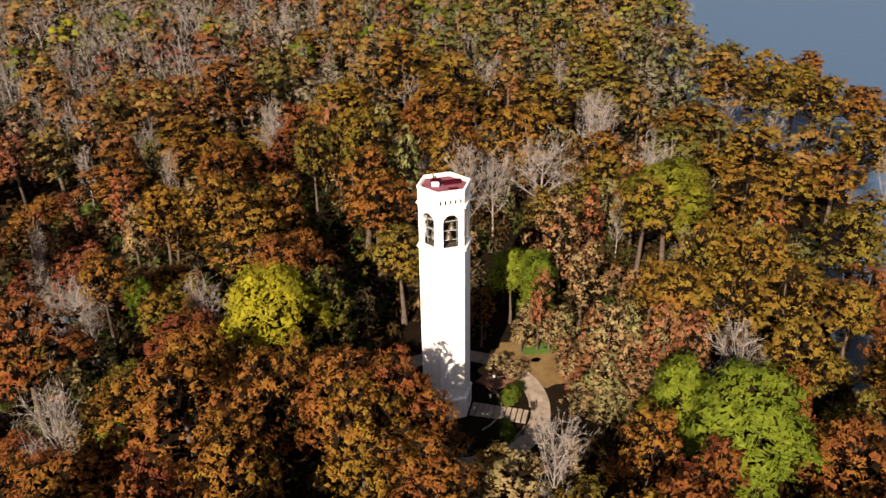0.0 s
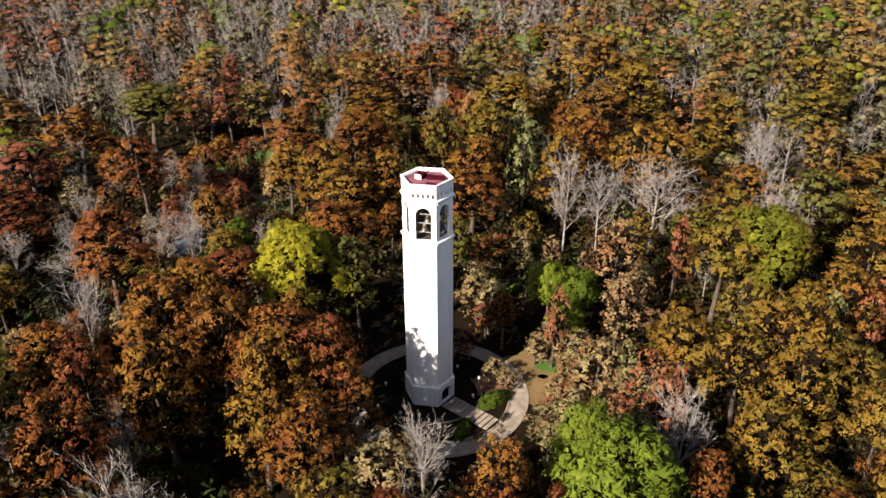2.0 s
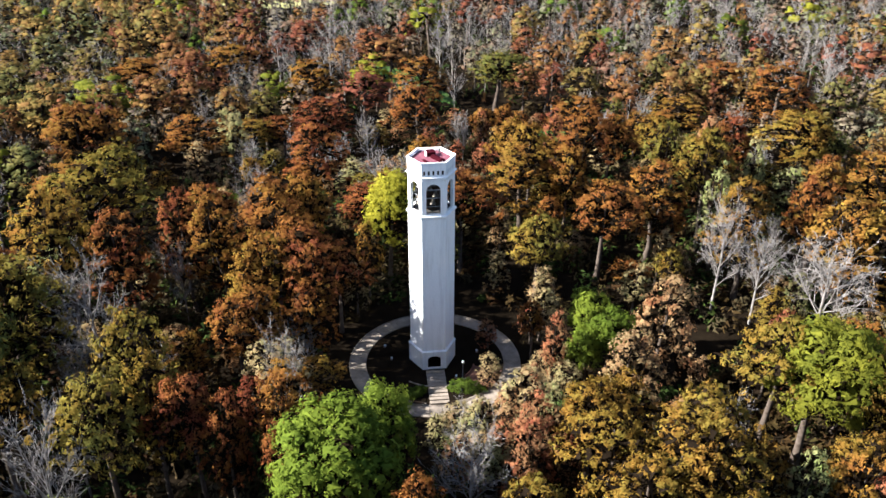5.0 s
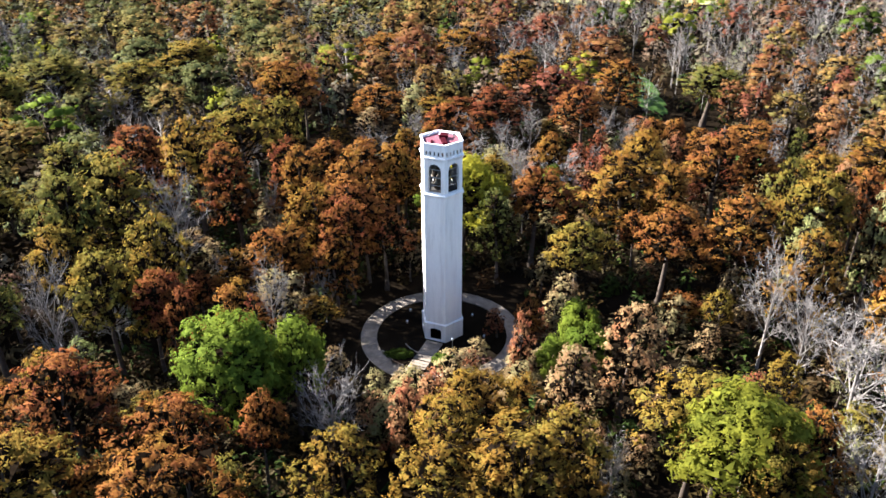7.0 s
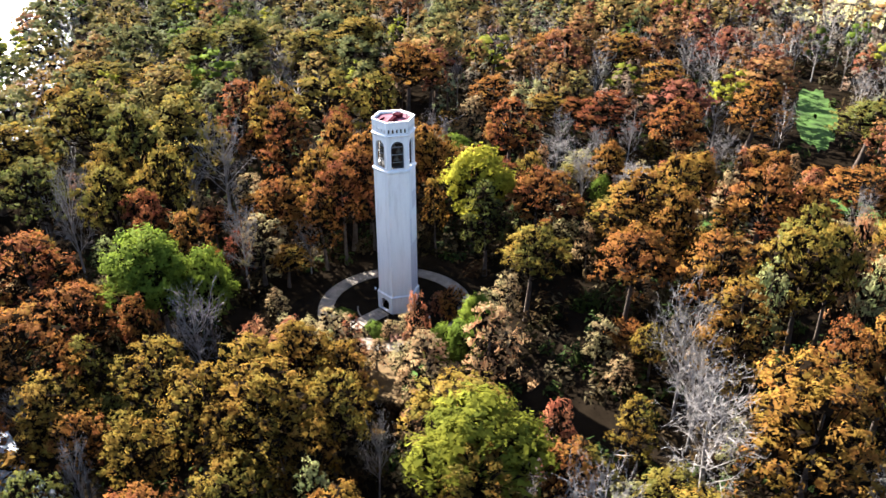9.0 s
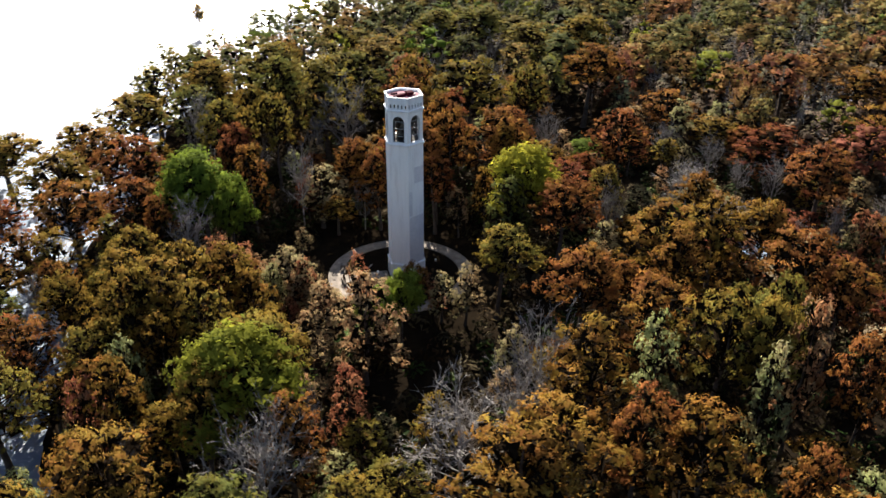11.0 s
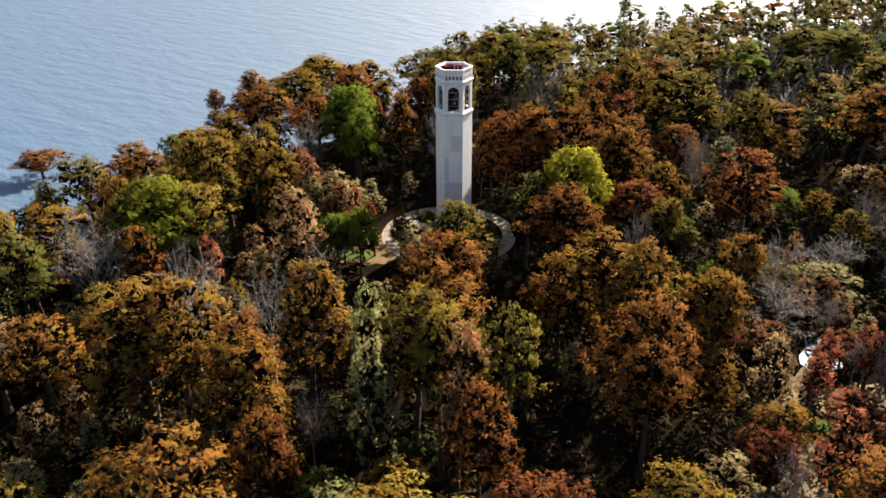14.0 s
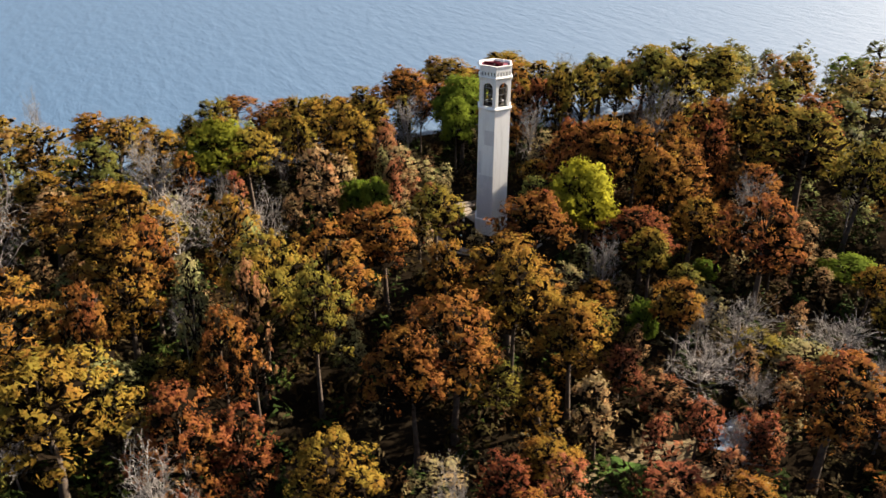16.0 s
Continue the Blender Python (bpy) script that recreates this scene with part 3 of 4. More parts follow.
def leafy_tree(radius, height, lobes, tufts, per_tuft, size, flat, base, sides=5, droop=0.0, spire=0.0, lopsided=0.3, lobe=(0.17, 0.34), fill=0.8, backing=14, dense=0.0):
    """Trunk, limb and crown arrays. Flat-topped lobes of foliage sit at limb ends over an uneven dome; the open side of each lobe is a heap of
    tufts of small sprays over a loose backing of larger ones."""
    segs = []
    lean = rng.normal(0, 0.35, 2)
    knots = [np.array([0, 0, -0.4])]
    for f in (0.15, 0.4, 0.65, 0.9):
        knots.append(np.array([lean[0] * f * 2 + rng.normal(0, 0.15), lean[1] * f * 2 + rng.normal(0, 0.15), height * f * 0.93]))
    thick = 0.022 * height
    rads = [thick * 1.5, thick * 0.95, thick * 0.75, thick * 0.5, thick * 0.2]
    for p, q, a, b in zip(knots, knots[1:], rads, rads[1:]):
        segs.append((*p, *q, a, b))
    trunk = stem(segs, sides + 1)
    limbs, Vs, inner = [], [], []
    ang0, side = rng.uniform(0, 6.28), rng.uniform(0, 6.28)
    heart = np.array([lean[0] * 2, lean[1] * 2, height * (base * 0.6 + 0.4 * 0.95) - radius * 0.35])
    for i in range(lobes):
        u = (i + 0.5) / lobes
        a = ang0 + i * 2.4 + rng.normal(0, 0.3)
        k = 1 - u ** 0.85
        dome = math.sqrt(max(0.015, 1 - (k * 0.985) ** 2))
        prof = dome * (1 - spire) + (1 - k) * spire
        r = radius * prof * rng.uniform(fill, 1.08) * (1 + lopsided * math.cos(a - side)) * 0.86
        z = height * (base + (0.95 - base) * k + rng.normal(0, 0.022))
        c = np.array([lean[0] * 2 + r * math.cos(a), lean[1] * 2 + r * math.sin(a), z])
        hz = z * rng.uniform(0.66, 0.84)
        f = hz / (height * 0.93) / 0.9
        root = np.array([lean[0] * 2 * f * 0.9, lean[1] * 2 * f * 0.9, hz])
        mid = root * 0.45 + c * 0.55 + np.array([0, 0, -0.25 + rng.normal(0, 0.3)])
        limbs += [(*root, *mid, thick * 0.26, thick * 0.15), (*mid, *c, thick * 0.15, 0.03)]
        lr = radius * rng.uniform(*lobe)
        lz = lr * flat * rng.uniform(0.8, 1.3)
        span = np.array([lr, lr, lz])
        open_way = unit(np.array([math.cos(a) * prof, math.sin(a) * prof, 0.55 + 0.6 * k]))
        out_way = unit(c - heart)
        m = max(3, int(tufts * (lr / radius / 0.25) ** 1.5 * rng.uniform(0.8, 1.2)))
        d = unit(rng.normal(size=(m, 3)))
        d = unit(d - np.minimum(d @ open_way + 0.25, 0)[:, None] * 1.6 * open_way)
        pos = c + d * rng.uniform(0.6, 1.18, (m, 1)) * span
        pos[:, 2] -= droop * rng.random(m) ** 2 * lr
        if dense:
            Vs.append(heap(c, span * dense, out_way))
        q = d[rng.integers(0, m, backing)] + rng.normal(0, 0.2, (backing, 3))
        Vs.append(sprays(c + q * rng.uniform(0.5, 0.8, (backing, 1)) * span, q + np.array([0, 0, 0.4]), lr * rng.uniform(0.22, 0.38, backing), 0.4, unit(q) * 0.6 + out_way * 0.9))
        # sprays under each lobe, drawn near-black as the crown's inner shade
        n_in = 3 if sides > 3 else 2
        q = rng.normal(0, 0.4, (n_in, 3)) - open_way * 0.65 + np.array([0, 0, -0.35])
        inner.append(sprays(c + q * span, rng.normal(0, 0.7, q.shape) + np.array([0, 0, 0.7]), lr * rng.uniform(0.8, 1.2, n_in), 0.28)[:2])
        puff = radius * 0.062 * rng.uniform(0.5, 1.6, (m, 1))
        e = unit(rng.normal(size=(m * per_tuft, 3)))
        wide_d = np.repeat(d, per_tuft, 0)
        at = np.repeat(pos, per_tuft, 0) + e * np.repeat(puff, per_tuft, 0) * rng.uniform(0.4, 1.2, (m * per_tuft, 1)) * np.array([1, 1, 0.7])
        out = e * 0.55 + wide_d * 1.1 + np.array([0, 0, 0.35]) + rng.normal(0, 0.2, e.shape)
        Vs.append(sprays(at, out, size * rng.uniform(0.6, 1.35, m * per_tuft), 0.33, e * 0.5 + wide_d * 0.55 + out_way * 0.9 + np.array([0, 0, 0.1])))
    return trunk, join([tubes(limbs, 3)] + inner) if sides > 3 else join(inner), join(Vs)


def slivers(rows):
    """Hair-thin twigs, one narrow triangle each: rows of start, end and width."""
    S = np.asarray(rows, float)
    a, b, w = S[:, :3], S[:, 3:6], S[:, 6:7]
    n = np.cross(b - a, rng.normal(size=a.shape))
    n /= np.linalg.norm(n, axis=1, keepdims=True) + 1e-9
    V = np.stack([a - n * w, a + n * w, b], 1).reshape(-1, 3)
    return V, np.arange(len(V)).reshape(-1, 3)


def bare_tree(radius, height, levels=(11, 7, 5), twigs=5, sides=4, width=1.0):
    """Trunk, limb and twig arrays of a leafless tree with a rounded, twiggy head."""
    segs, fine = [], []
    thick = (0.014 if sides > 3 else 0.010) * height
    lean = rng.normal(0, 0.3, 2)
    top = np.array([lean[0], lean[1], height * 0.5])
    segs.append((0, 0, -0.4, lean[0] * 0.4, lean[1] * 0.4, height * 0.25, thick * 1.3, thick))
    segs.append((lean[0] * 0.4, lean[1] * 0.4, height * 0.25, *top, thick, thick * 0.6))
    segs.append((*top, lean[0] * 1.4, lean[1] * 1.4, height * 0.8, thick * 0.6, thick * 0.15))
    for i in range(levels[0]):
        a = i * 2.4 + rng.normal(0, 0.3)
        f = 0.26 + 0.46 * (i + 0.5) / levels[0] + rng.normal(0, 0.03)
        root = np.array([lean[0] * f, lean[1] * f, height * f])
        rr = radius * rng.uniform(0.6, 0.95) * (1.2 - f * 0.8)
        tip = np.array([rr * math.cos(a), rr * math.sin(a), min(height * (f + rng.uniform(0.18, 0.34)), height * 0.95)])
        mid = root * 0.5 + tip * 0.5 + rng.normal(0, 0.4, 3)
        segs += [(*root, *mid, thick * 0.36, thick * 0.22), (*mid, *tip, thick * 0.22, thick * 0.08)]
        for j in range(levels[1]):
            g = rng.uniform(0.2, 1.0)
            s0 = mid * (2 - 2 * g) + tip * (2 * g - 1) if g > 0.5 else root * (1 - 2 * g) + mid * 2 * g
            way = (tip - root) / np.linalg.norm(tip - root) + rng.normal(0, 0.6, 3) + np.array([0, 0, 0.2])
            s1 = s0 + way * radius * rng.uniform(0.16, 0.34)
            fine.append((*s0, *s1, thick * 0.16 * width))
            for k in range(levels[2]):
                g2 = rng.uniform(0.2, 1)
                t0 = s0 * (1 - g2) + s1 * g2
                t1 = t0 + (way * 0.5 + rng.normal(0, 0.6, 3) + np.array([0, 0, 0.1])) * radius * rng.uniform(0.12, 0.24)
                fine.append((*t0, *t1, thick * 0.11 * width))
                for _ in range(twigs):
                    g3 = rng.uniform(0.2, 1)
                    w0 = t0 * (1 - g3) + t1 * g3
                    fine.append((*w0, *(w0 + (t1 - t0) * 0.4 + rng.normal(0, 0.32, 3)), thick * 0.08 * width))
    return stem(segs[:3], sides + 1), tubes(segs[3:], sides), slivers(fine)


# growth forms at a common size: radius 6, height 20
FORMS = {"cypress": [], "broadleaf": [], "thin": [], "bare": []}
for i in range(9):
    FORMS["cypress"].append(leafy_tree(6, 20, 58 + i % 3 * 6, 10, 7, 0.27, (0.50, 0.56, 0.46)[i % 3], (0.52, 0.36, 0.60)[i % 3], spire=(0.0, 0.2, 0.05)[i % 3], fill=(0.55, 0.45, 0.5)[i % 3], lobe=(0.14, 0.28), backing=14))
for i in range(4):
    FORMS["broadleaf"].append(leafy_tree(6, 20, 40, 20, 10, 0.25, 0.8, 0.54, droop=0.3, lobe=(0.22, 0.40), fill=0.55, backing=50))
for i in range(6):
    FORMS["thin"].append(leafy_tree(6, 20, 36, 11, 5, 0.30, 0.75, 0.28, spire=0.1 + 0.08 * (i % 3), fill=0.45, lobe=(0.18, 0.34), backing=18))
for i in range(6):
    FORMS["bare"].append(bare_tree(6, 20, (13, 8, 5), 5, 4, 1.15))
KINDS = {
    "rust": ("bald_cypress", "cypress", "bark", "tree"),
    "thin": ("sparse_tree", "thin", "bark", "tree"),
    "green": ("broadleaf_tree", "broadleaf", "bark", "tree"),
    "gold": ("broadleaf_tree", "broadleaf", "bark", "tree"),
    "bare": ("bare_tree", "bare", "grey_bark", "tree"),
}
MESHES = {}


def tone_words(kind, tone):
    if kind == "bare":
        return "leafless grey tree with pale spreading branches"
    if kind == "green":
        return "bright green full-crowned broadleaf tree"
    if kind == "gold":
        return "yellow-green autumn broadleaf tree with full crown"
    if kind == "thin":
        return ("sparse reddish autumn tree with thinning leaves" if tone < 0.25 else "sparse tan autumn tree with thinning leaves" if tone < 0.65 else "sparse pale green tree with thinning leaves")
    return ("bald cypress with dark rust-red autumn needles" if tone < 0.22 else "bald cypress with orange-brown autumn needles" if tone < 0.5 else "bald cypress with ochre autumn needles" if tone < 0.72 else "bald cypress with olive-green needles")


def plant(kind, x, y, radius, height, tone, form):
    name, shape, bark, category = KINDS[kind]
    form %= len(FORMS[shape])
    if (kind, form) not in MESHES:
        made = []
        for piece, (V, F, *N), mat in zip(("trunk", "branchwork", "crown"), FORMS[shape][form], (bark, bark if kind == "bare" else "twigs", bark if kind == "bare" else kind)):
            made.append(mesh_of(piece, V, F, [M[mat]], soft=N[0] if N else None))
        MESHES[kind, form] = made
    tree = thing(name, tone_words(kind, tone), category, pose(x, y, float(ground_height(x, y)), 0, 0, rng.uniform(0, 360)), "trees of the swamp forest")
    tree.scale = (radius / 6, radius / 6, height / 20)
    for me in MESHES[kind, form]:
        piece = new(me.name.split(".")[0], me)
        piece.parent = tree
        if me is not MESHES[kind, form][0]:
            tagged(piece, kind="stuff")
        piece["tone"] = float(tone)
    return tree


# trees told apart: kind, x, y, crown radius, tone, height
STAND_EAST = (
    ("thin", 16.6, 4.4, 1.8, 0.12, 5.0), ("thin", 17.2, 1, 1.7, 0.65, 4.6), ("thin", 20, -1, 2.2, 0.7, 6.7), ("thin", 24, 4, 2.4, 0.45, 6.8),
    ("thin", 27.5, 9.6, 3.4, 0.11, 14.0), ("thin", 31.2, 7.2, 3.4, 0.15, 14.9), ("bare", 35.1, 0.9, 4.2, 0.5, 16.8), ("green", 33.6, -12.2, 6.8, 0.62, 20.4), ("green", 29, -8.2, 3.7, 0.7, 17.6), ("thin", -2.6, 16.8, 3.0, 0.6, 10), ("rust", 1.6, 14.6, 2.2, 0.25, 10.5),
    ("rust", 40.8, -5.1, 2.7, 0.21, 16.5), ("rust", 42, 5.9, 4.7, 0.47, 16.6), ("rust", 44.8, -13.2, 6, 0.22, 16.6), ("rust", 43.5, 17.1, 5.4, 0.44, 19.1),
    ("rust", 51.2, 17.3, 3.8, 0.45, 16.0), ("rust", 54.5, 3, 4.8, 0.45, 16.2), ("rust", 54, -8.3, 6.2, 0.3, 19.6), ("rust", 54.3, 9.5, 3.1, 0.15, 14.4),
    ("rust", 61, -3, 4.2, 0.25, 14.9), ("rust", 57.9, -23.6, 7.6, 0.6, 19.5),
)
STAND_EAST_MIDDLE = (
    ("rust", 65.3, 5.5, 8, 0.35, 12.5), ("rust", 67, 18.6, 6, 0.3, 14.5), ("rust", 69, -16, 6.4, 0.1, 16.0), ("rust", 83.5, -16.9, 3.4, 0.35, 8.5),
    ("rust", 84, -30, 4, 0.4, 15.8), ("rust", 88, -21, 3, 0.3, 12.4), ("rust", 93, 25.2, 5.9, 0.1, 8.5),
)
STAND_NORTH = (
    ("thin", -1.5, 8.6, 2, 0.12, 5.6), ("thin", -2, 15.2, 1.9, 0.1, 6.6), ("green", 4.6, 22.0, 3.2, 0.8, 13.6), ("green", 7.6, 24.2, 3.4, 0.5, 12.4), ("thin", 11.1, 29.8, 5.3, 0.32, 19.5),
    ("rust", -13.7, 35.4, 3.4, 0.25, 6.5), ("thin", 14.6, 44.1, 2.9, 0.07, 15.5), ("bare", -8.1, 46.6, 4.5, 0.5, 19.6), ("bare", -3.9, 51.3, 4, 0.5, 17.3),
    ("rust", -11.6, 52.1, 5.6, 0.47, 22.8), ("thin", -20.6, 51.4, 3.5, 0.9, 21.8), ("thin", -2.8, 57.1, 2.5, 0.8, 10.2), ("bare", 3.8, 57.5, 7.2, 0.5, 18.5),
    ("thin", 16.5, 55.6, 2.9, 0.8, 12.4), ("rust", -2.4, 64.2, 6.3, 0.45, 22.6), ("rust", -12.4, 63.3, 4.1, 0.25, 21.1), ("rust", 2.2, 66.8, 7.4, 0.45, 22.8),
    ("rust", -17.7, 67.8, 5.7, 0.44, 22.6), ("rust", 14.6, 71.9, 5.3, 0.4, 16.3),
)
STAND_NORTH_MIDDLE = (
    ("rust", -25.8, 72.3, 3.2, 0.25, 20.0), ("thin", 21.3, 75, 5.9, 0.4, 14.7), ("bare", 13, 83, 5, 0.5, 19.0), ("rust", -24, 82, 7.2, 0.4, 21.8),
    ("bare", 10.6, 89.4, 3, 0.5, 17.9), ("rust", 34.4, 94.4, 9.1, 0.5, 16.4), ("rust", -22.3, 100.2, 8.3, 0.6, 23.3), ("rust", -2.6, 103.7, 7.6, 0.65, 19.7),
    ("rust", 12.7, 113.4, 8.6, 0.75, 20.9), ("rust", -40.2, 116.6, 8.4, 0.45, 24.9), ("rust", 40.6, 116.9, 7.4, 0.5, 19.7), ("rust", 8.1, 132.1, 8.6, 0.65, 23.4),
    ("rust", 52, 139, 6.5, 0.6, 21.4), ("rust", 45, 149, 6.5, 0.7, 21.4), ("rust", 27.2, 206.3, 10.6, 0.45, 10.6),
)
STAND_WEST = (
    ("rust", -17, 3.2, 4.2, 0.97, 18.6), ("gold", -22.4, -5.4, 6.4, 0.72, 20.6), ("rust", -24.8, 7.2, 6, 0.23, 19.5),
    ("rust", -32.2, -9.3, 6.4, 0.1, 15.1), ("bare", -36, 2.1, 3, 0.5, 14.1), ("green", -48.5, 4.8, 2.4, 0.4, 10.5), ("rust", -47, -19, 6.5, 0.15, 21.4),
    ("rust", -50.7, 16.1, 4.6, 0.4, 6.5), ("thin", -53.2, 12.3, 3.5, 0.05, 8.8), ("bare", -55.9, -6.2, 4.9, 0.5, 11.0), ("rust", -56.6, -9.6, 4.3, 0.7, 6.5),
    ("rust", -54.1, 20.9, 4.5, 0.45, 19.3), ("bare", -59.1, 3.2, 5.8, 0.5, 9.3), ("thin", -58.6, 9.2, 4.2, 0.17, 6.6), ("thin", -61.3, -11.9, 6.1, 0.7, 7.4),
    ("bare", -62.2, -18.2, 5.3, 0.5, 8.8), ("thin", -62, 23, 3.3, 0.4, 13.9),
)
STAND_WEST_MIDDLE = (
    ("thin", -66.3, 11.1, 2.2, 0.02, 9.9), ("thin", -66, 18, 2.6, 0.05, 9.0), ("thin", -70.3, 19, 5.1, 0.02, 6.0), ("rust", -77, 3.6, 6.3, 0.21, 19.5),
    ("thin", -77, 18, 2.5, 0.15, 13.6), ("thin", -76, 26, 2.8, 0.12, 11.0), ("rust", -81.8, -17.5, 8.7, 0.07, 15.5), ("thin", -79, 31, 3, 0.3, 11.0),
    ("rust", -106.1, 5.6, 8, 0.3, 18.8), ("rust", -110.5, -22.4, 8.1, 0.4, 17.3), ("rust", -115.3, 28.1, 8.9, 0.9, 17.1), ("rust", -124.1, -46.3, 8.6, 0.4, 18.6),
)
STAND_NORTH_EAST = (
    ("thin", 5.2, 8.2, 2, 0.6, 4.0), ("thin", 8.2, 7.4, 1.8, 0.45, 3.7), ("thin", 7.5, 14.6, 2.4, 0.55, 6.1), ("thin", 15.2, 8, 2, 0.5, 5.2),
    ("thin", 15.5, 9.5, 2.2, 0.1, 4.8), ("thin", 14, 11.6, 2.1, 0.3, 6.0), ("thin", 9.8, 15.6, 2.2, 0.14, 14.2), ("thin", 8, 17, 2.4, 0.6, 6.8),
    ("thin", 11.5, 16, 2.6, 0.5, 6.8), ("thin", 13, 17.4, 2.8, 0.65, 7.5), ("thin", 20.1, 9.2, 4.4, 0.55, 13.2), ("green", 9.4, 20.6, 2.8, 0.7, 9.6),
    ("thin", 20.5, 15.5, 2.8, 0.12, 6.8), ("thin", 15.1, 24, 4.5, 0.43, 14.5), ("rust", 24.9, 20.3, 3.8, 0.35, 15.6), ("rust", 29.5, 15.4, 4.3, 0.38, 17.0),
    ("rust", 35.9, 22.2, 6.6, 0.43, 20.0), ("rust", 23, 39.6, 5.6, 0.5, 19.8),
)
STAND_NORTH_EAST_MIDDLE = (
    ("gold", 27.4, 42.2, 7.3, 0.36, 20.4), ("rust", 44.8, 26.7, 4.6, 0.5, 13.9), ("thin", 39.9, 34.5, 2.8, 0.9, 16.6), ("rust", 21.7, 50.8, 4, 0.26, 18.3),
    ("rust", 30.8, 47.4, 4.3, 0.45, 19.3), ("rust", 41.2, 40.1, 3.9, 0.32, 17.3), ("rust", 53.6, 25.6, 5.3, 0.1, 15.0), ("thin", 44.5, 41.5, 3.3, 0.1, 16.4),
    ("bare", 25, 57, 5.5, 0.5, 19.3), ("rust", 40.2, 52.4, 6.7, 0.35, 17.7), ("rust", 60.8, 26.8, 6.2, 0.08, 14.3), ("rust", 55, 38, 5.6, 0.65, 18.7),
    ("rust", 29, 66, 5.4, 0.9, 20.7), ("rust", 48, 61, 6, 0.55, 18.5), ("rust", 60.5, 55, 4.8, 0.5, 16.2), ("rust", 44.5, 73.7, 7.4, 0.55, 20.4),
    ("rust", 57, 65, 5.6, 0.4, 17.1), ("bare", 68.6, 74.6, 2.6, 0.5, 20.5),
)
STAND_NORTH_EAST_OUTER = (
    ("rust", 65, 83, 5.4, 0.6, 17.6), ("rust", 70, 95, 5.5, 0.5, 20.8), ("rust", 60, 106, 6.5, 0.6, 21.4), ("rust", 52, 112, 7, 0.65, 21.7),
    ("rust", 70.5, 108, 6, 0.35, 21.1), ("rust", 65, 118, 6, 0.55, 21.1), ("rust", 58.5, 127, 6.5, 0.7, 21.4), ("rust", 68, 163, 5, 0.3, 16.0),
)
STAND_NORTH_WEST = (
    ("rust", -11.4, 17.8, 5.2, 0.70, 17.0), ("thin", -15.2, 11.6, 2.6, 0.5, 9.5), ("rust", -19.4, 30.4, 5.9, 0.27, 19.4), ("rust", -38.7, 20.6, 7.7, 0.46, 20.1), ("rust", -25.8, 41.4, 6.4, 0.32, 21.0),
    ("rust", -28.1, 52.1, 5.3, 0.66, 24.2), ("rust", -38.4, 48.1, 3.9, 0.78, 23.0), ("rust", -50.7, 35.2, 6, 0.25, 21.3), ("thin", -36.3, 55.7, 3.5, 0.25, 24.6),
    ("thin", -27.8, 60.5, 3.1, 0.8, 23.0), ("thin", -62.1, 30.8, 3.6, 0.02, 5.9), ("rust", -64.9, 32.5, 3.7, 0.45, 10.2), ("rust", -41.6, 60, 3.5, 0.21, 21.2),
    ("rust", -50.3, 60, 3.9, 0.1, 15.9), ("thin", -72, 34.6, 3.2, 0.02, 14.6), ("thin", -34, 73, 5.2, 0.85, 14.8), ("rust", -50.9, 66, 5.2, 0.15, 20.1),
    ("rust", -77.9, 40.7, 7.7, 0.3, 15.8), ("rust", -43.6, 78.4, 7.6, 0.58, 22.6),
)
STAND_NORTH_WEST_MIDDLE = (
    ("bare", -58, 70, 3.6, 0.5, 18.2), ("rust", -74.3, 66.4, 9.8, 0.45, 14.8), ("rust", -79.1, 91.2, 8.8, 0.25, 21.9), ("rust", -99.1, 84.6, 8.3, 0.25, 17.2),
    ("rust", -82.7, 154, 9.4, 0.45, 16.3),
)
STAND_SOUTH = (
    ("rust", -1.8, -16.6, 4.3, 0.15, 20.2), ("bare", 4.9, -18.1, 2.3, 0.5, 10.2), ("rust", -6.3, -20.1, 6.1, 0.25, 21.3), ("rust", -1.8, -26.3, 4.1, 0.49, 18.0),
    ("rust", 5, -27, 4.6, 0.3, 16.1), ("rust", -9.6, -43.9, 5.8, 0.18, 23.2), ("bare", 5.1, -45.3, 5.9, 0.5, 21.1), ("rust", 8.8, -54.2, 8, 0.75, 26.7),
    ("rust", -11.5, -53.9, 5.9, 0.55, 25.1), ("rust", 17.7, -53.8, 5.5, 0.88, 26.1), ("rust", -12, -70, 7.5, 0.15, 22.0), ("rust", -2, -73, 7, 0.85, 21.7),
    ("rust", 17.5, -74.6, 8.3, 0.75, 24.1), ("rust", 15, -99.8, 5, 0.5, 19.7), ("rust", -11.5, -108.1, 8.5, 0.55, 17.7), ("rust", 0.1, -123.6, 9.2, 0.7, 16.9),
    ("rust", -33.3, -128.1, 8.7, 0.8, 19.6), ("rust", -46.5, -124.7, 9.7, 0.85, 21.6),
)
STAND_SOUTH_MIDDLE = (
    ("rust", 45, -197, 2.6, 0.5, 14.2),
)
